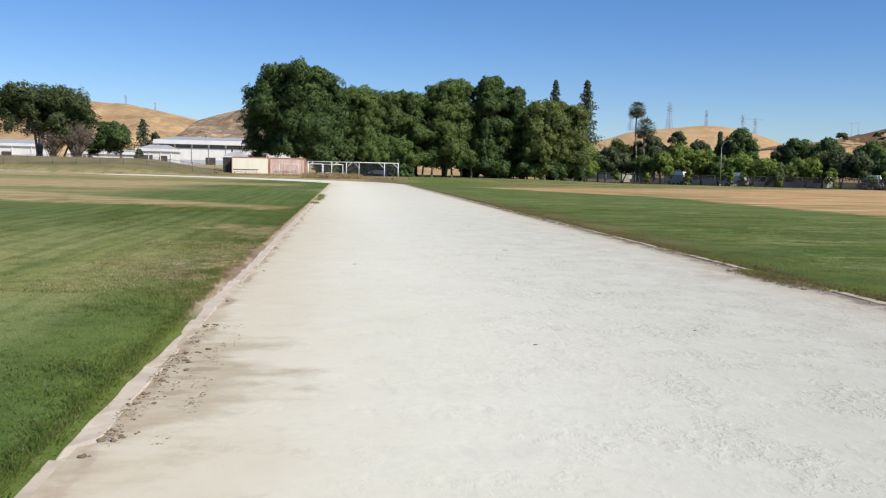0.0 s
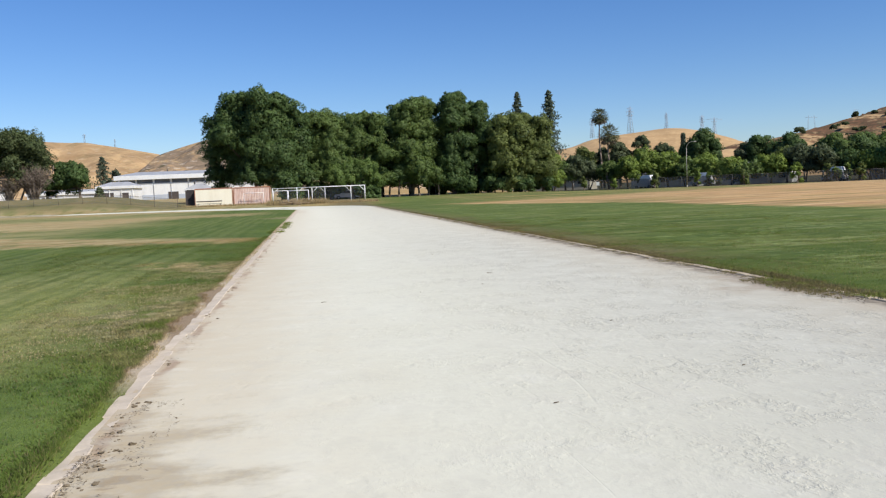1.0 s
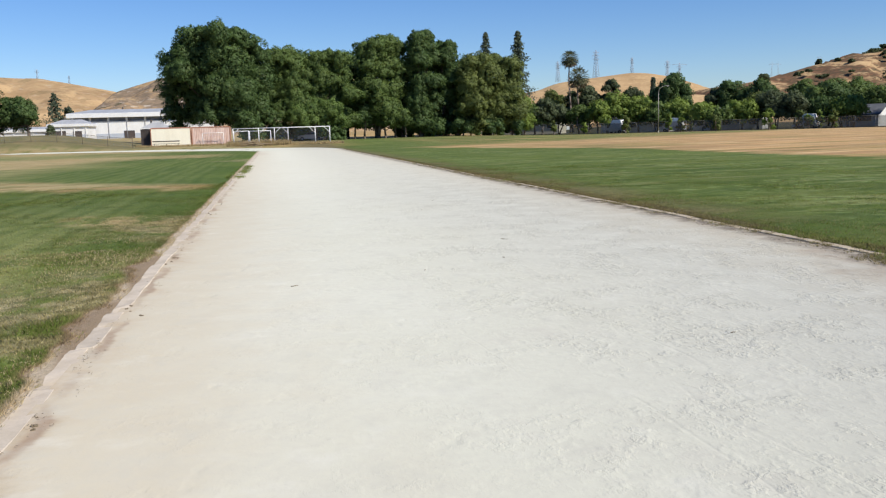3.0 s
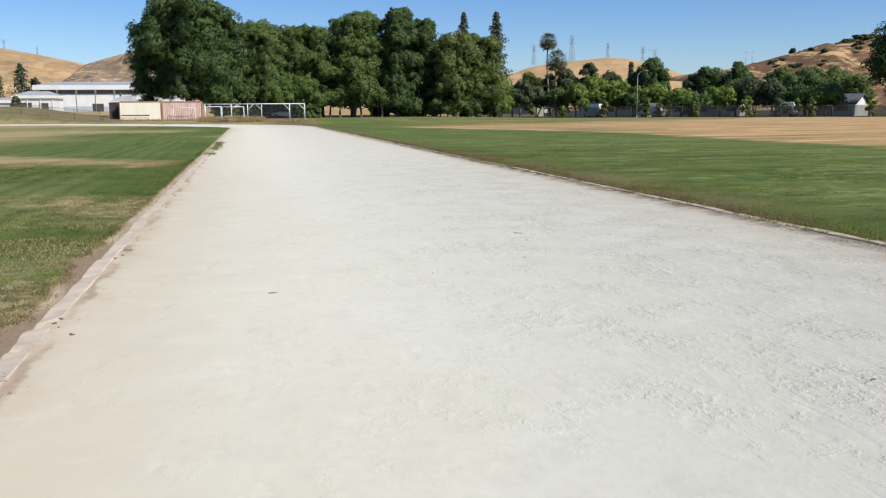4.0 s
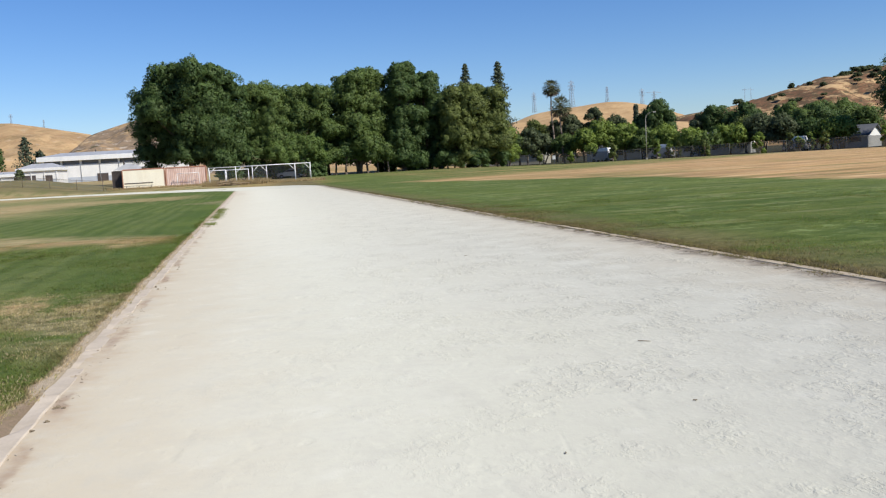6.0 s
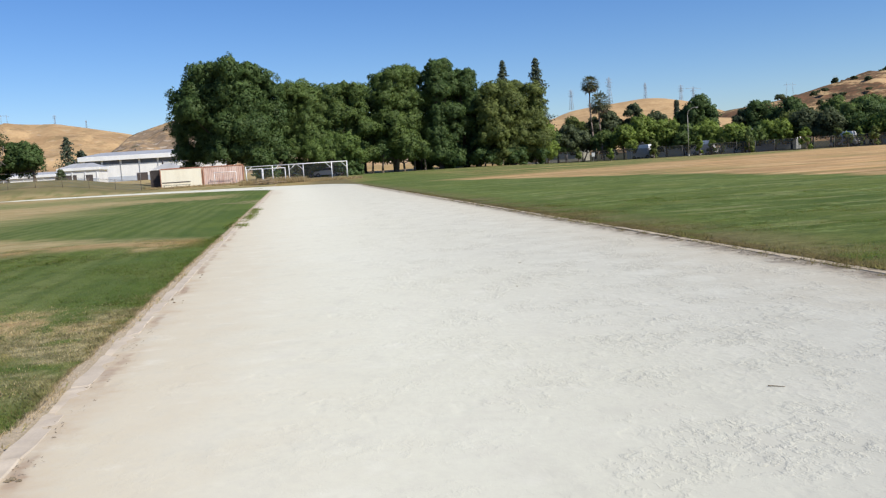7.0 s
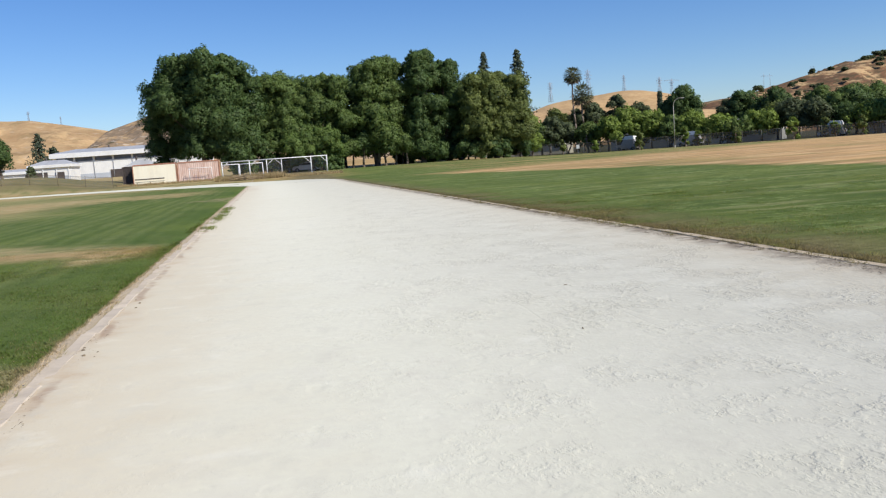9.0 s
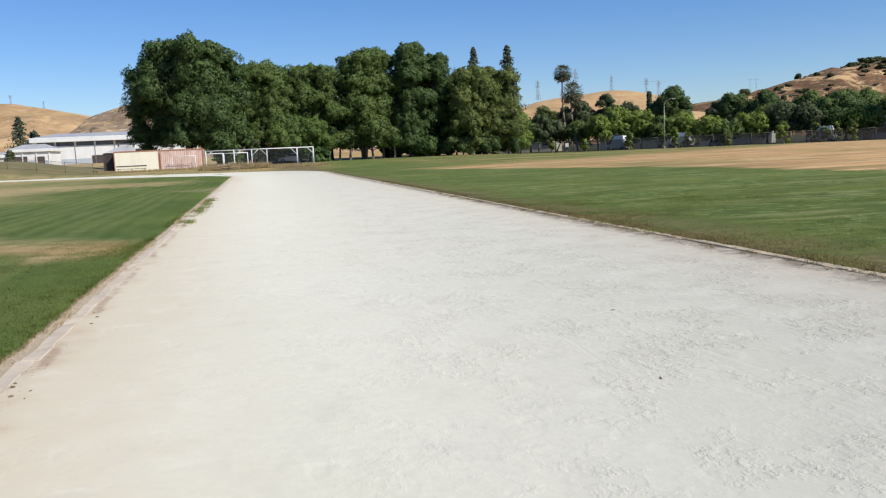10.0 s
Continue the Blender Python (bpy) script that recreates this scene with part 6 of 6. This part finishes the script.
# ---- trees along the street behind the fence ----
STREET = (
    (54.6, 173.4, 7.5, 3.2, "leaf_grey", "grey-green street tree behind the fence"),
    (58.8, 176.0, 6.7, 3.0, "leaf_grey", "grey-green street tree behind the fence"),
    (53.1, 173.8, 6.6, 2.6, "leaf_mid", "green street tree behind the fence"),
    (61.9, 172.0, 6.1, 3.0, "leaf_mid", "green street tree behind the fence"),
    (64.3, 168.0, 6.9, 3.2, "leaf_light", "bright green rounded street tree behind the fence"),
    (69.1, 170.0, 8.3, 4.2, "leaf_light", "bright green rounded street tree behind the fence"),
    (72.8, 168.0, 7.5, 3.6, "leaf_light", "bright green rounded street tree behind the fence"),
    (75.2, 165.0, 6.3, 3.0, "leaf_mid", "green street tree behind the fence"),
    (78.9, 164.0, 6.9, 3.8, "leaf_light", "bright green rounded street tree behind the fence"),
    (82.1, 160.0, 5.9, 4.2, "leaf_light", "bright green rounded street tree behind the fence"),
    (83.7, 157.0, 4.8, 3.2, "leaf_mid", "green street tree behind the fence"),
    (89.4, 158.0, 6.1, 4.2, "leaf_light", "bright green rounded street tree behind the fence"),
    (94.0, 160.0, 7.4, 4.0, "leaf_olive", "yellow-green street tree behind the fence"),
    (95.4, 156.0, 8.0, 4.2, "leaf_grey", "grey-green street tree behind the fence"),
    (96.6, 152.0, 7.2, 3.6, "leaf_grey", "grey-green street tree behind the fence"),
    (106.3, 160.0, 8.3, 4.0, "leaf_mid", "green street tree behind the fence"),
    (108.9, 158.0, 8.8, 4.0, "leaf_dark", "tall dark green tree behind the street"),
    (103.5, 146.0, 6.1, 4.0, "leaf_light", "bright green rounded street tree behind the fence"),
    (95.4, 200.0, 14.2, 4.6, "leaf_dark", "tall dark green tree behind the street"),
    (93.5, 202.0, 11.4, 4.0, "leaf_dark", "tall dark green tree behind the street"),
    (98.1, 200.0, 11.6, 4.0, "leaf_dark", "tall dark green tree behind the street"),
    (104.3, 190.0, 11.6, 4.2, "leaf_dark", "tall dark green tree behind the street"),
    (102.0, 192.0, 9.9, 3.4, "leaf_grey", "grey-green street tree behind the fence"),
    (108.1, 182.0, 11.6, 4.0, "leaf_dark", "tall dark green tree behind the street"),
    (106.6, 186.0, 9.6, 3.2, "leaf_dark", "tall dark green tree behind the street"),
    (116.7, 180.0, 10.9, 4.2, "leaf_mid", "green street tree behind the fence"),
    (121.9, 178.0, 10.7, 4.5, "leaf_dark", "tall dark green tree behind the street"),
    (88.0, 220.0, 13.9, 3.2, "leaf_grey", "grey-green street tree behind the fence"),
    (82.7, 222.0, 12.5, 4.0, "leaf_grey", "grey-green street tree behind the fence"),
    (79.2, 224.0, 11.2, 4.0, "leaf_grey", "grey-green street tree behind the fence"),
    (74.4, 226.0, 11.9, 4.4, "leaf_olive", "yellow-green street tree behind the fence"),
    (96.6, 226.0, 12.0, 4.0, "leaf_grey", "grey-green street tree behind the fence"),
    (126.9, 175.0, 10.8, 4.5, "leaf_mid", "green street tree behind the fence"),
    (114.1, 165.0, 10.3, 4.5, "leaf_mid", "green street tree behind the fence"),
    (116.5, 162.0, 9.0, 4.2, "leaf_mid", "green street tree behind the fence"),
    (103.8, 148.0, 6.0, 3.6, "leaf_light", "bright green rounded street tree behind the fence"),
    (100.6, 150.0, 6.0, 3.0, "leaf_dark", "tall dark green tree behind the street"),
    (119.5, 160.0, 8.5, 4.5, "leaf_mid", "green street tree behind the fence"),
    (111.8, 137.8, 17.3, 6.4, "leaf_dark", "tall dark tree leaning over the house by the fence"),
    (112.6, 135.8, 8.0, 5.0, "leaf_dark", "low dark tree standing under a taller one by the fence"),
    (124.8, 150.0, 5.6, 4.5, "leaf_mid", "green street tree behind the fence"),
    (125.6, 140.0, 6.2, 4.5, "leaf_mid", "green street tree behind the fence"),
    (125.1, 130.0, 6.6, 4.5, "leaf_mid", "green street tree behind the fence"),
)
for n, (x, y, tall, wide, paint, note) in enumerate(STREET):
    tree(note, (x, y), tall, wide, tall * 0.24, 9 + int(wide), int(2600 + 430 * wide * tall * 0.55), 0.19, paint, 100 + n, 0.7, mass=0.43, group="street trees", stems=1 + n % 2, bark="bark" if n % 3 else "grey_bark")

SAPLINGS = ((90.8, 141.5, 3.2, 0.9), (94.3, 140.9, 3.0, 0.9), (66.9, 160.0, 2.9, 0.9), (74.9, 153.9, 2.7, 1.0), (76.2, 153.0, 3.0, 0.6), (91.9, 140.4, 2.5, 1.1), (54.8, 166.8, 2.6, 0.7), (59.6, 163.0, 2.1, 0.7), (65.9, 158.1, 3.3, 0.8), (72.2, 153.2, 3.3, 0.8), (78.8, 148.1, 2.6, 1.0), (85.8, 142.6, 3.7, 1.4), (93.8, 136.4, 3.3, 1.0), (100.9, 130.9, 3.5, 1.1))
for n, (x, y, tall, wide) in enumerate(SAPLINGS):
    tree("young sapling growing against the fence", (x, y), tall, wide, 0.25, 7, 900, 0.16, "leaf_light" if n % 2 else "leaf_olive", 200 + n, 1.0, name="sapling", group="fence saplings")

# ---- scrub oaks on the far hillside ----
HILL_OAKS = ((685.4, 69.0, 1100, 7), (764.2, 81.5, 1100, 11), (773.2, 78.9, 1100, 9), (752.7, 77.0, 1100, 8), (744.4, 73.2, 1100, 7), (711.7, 62.7, 1070, 7), (719.7, 58.7, 1055, 8), (781.5, 79.2, 1100, 8), (671.5, 59.8, 1049, 6), (655.5, 55.0, 1025, 7), (695.4, 52.9, 1025, 8), (609.8, 52.6, 1004, 9), (735.8, 50.7, 1025, 8), (768.7, 59.7, 1070, 8), (-172.1, 39.5, 820, 6), (-150.8, 35.6, 820, 5), (-176.3, 38.0, 820, 5), (784.2, 87.3, 1100, 12), (794.5, 85.8, 1100, 12),
             (804, 85.0, 1058, 3), (815, 71.1, 990, 6), (712, 73.5, 1085, 6), (784, 81.4, 1055, 7), (664, 43.3, 1000, 7), (814, 75.1, 1008, 5), (685, 52.9, 1021, 5), (614, 50.6, 1077, 5), (687, 52.8, 1018, 5), (778, 80.6, 1054, 5), (662, 58.7, 1072, 4), (650, 41.6, 1007, 3), (783, 75.4, 1028, 6), (674, 47.3, 1007, 3), (628, 32.9, 985, 4), (733, 59.1, 998, 5), (732, 70.9, 1052, 7),
             (803, 89.0, 1100, 8), (806, 80.5, 1050, 8), (820, 82.0, 1050, 8), (813, 87.0, 1075, 9))
proto = None
for n, (x, z, far, size) in enumerate(HILL_OAKS):
    a = seen(x, z, far)
    if proto is None:
        proto = tree("dark oak on the dry hillside", (a[0], far), 8, 5.5, 0.6, 9, 1200, 0.8, "leaf_grey", 300, 0.7, name="hill_oak", group="hillside oaks")
        proto.matrix_basis = pose(a[0], far, a[1]) @ Matrix.Scale(size / 8, 4)
        proto.scale = (1, 1, 1)
        proto.matrix_basis = pose(a[0], far, a[1])
    else:
        wide = size / 8 * (1.0 + 0.5 * ((n * 37) % 10) / 10)
        copy_thing(proto, pose(a[0], far, a[1], 0, 0, n * 77) @ Matrix.Diagonal((wide, wide, size / 8 * (0.62 + 0.38 * ((n * 53) % 10) / 10), 1)))


# ---- small things on the track ----
def scrap(place, long, turn, seed, label, material, thick=0.006):
    rng = np.random.default_rng(seed)
    bm = bmesh.new()
    pts = [(long * k / 4, rng.normal(0, long * 0.05), thick + 0.004 * rng.random()) for k in range(5)]
    bent(bm, pts, thick, thick * 0.5, 6)
    me = bpy.data.meshes.new("twig")
    bm.to_mesh(me)
    bm.free()
    me.materials.append(material)
    ob = new("twig", me)
    ob.matrix_basis = pose(*place, 0, 0, turn)
    return tagged(ob, label, "twig", "scattered twigs")


for n, (x, y, ln, turn) in enumerate(((1.52, 13.57, 0.07, 5), (4.41, 16.33, 0.10, -25), (4.57, 10.5, 0.04, 10), (4.76, 7.95, 0.04, 40), (4.14, 21.25, 0.05, 80), (4.74, 23.43, 0.05, 20), (3.02, 7.26, 0.045, 20), (2.96, 14.07, 0.025, 70), (3.99, 14.67, 0.03, 5))):
    scrap((x, y, 0.0), ln, turn, n, "small dry brown twig lying on the track", M["clod"], 0.004)


def clod(place, size, seed):
    bm = bmesh.new()
    bmesh.ops.create_icosphere(bm, subdivisions=2, radius=size)
    for v in bm.verts:
        v.co *= 1 + 0.9 * noise.noise(v.co * (1.7 / size) + Vector((seed, 0, 0))) + 0.5 * noise.noise(v.co * (4.0 / size) + Vector((0, seed, 0)))
        v.co.z *= 0.5
    me = bpy.data.meshes.new("soil_clod")
    bm.to_mesh(me)
    bm.free()
    me.materials.append(M["clod"])
    ob = new("soil_clod", me)
    ob.matrix_basis = pose(*place)
    return tagged(ob, "crumb of dry brown soil by the kerb", "soil clod", "soil crumbs")


rng = np.random.default_rng(77)
for n in range(46):
    y = float(rng.choice((5.0, 7.0, 8.2, 9.4, 12.7, 16.1, 22.5, 25.2))) + float(rng.normal(0, 0.35))
    s = float(rng.uniform(0.006, 0.019))
    clod((abs(float(rng.normal(0.05, 0.10))) + 0.06, y, s * 0.2), s, n)
for n in range(60):
    y = float(rng.choice((4.8, 5.6, 6.1, 6.5, 6.9, 7.4))) + float(rng.normal(0, 0.14))
    s = float(rng.uniform(0.006, 0.010) if n % 4 else rng.uniform(0.012, 0.026))
    clod((abs(float(rng.normal(0.0, 0.09))) + 0.075, y, s * 0.15), s, 100 + n)
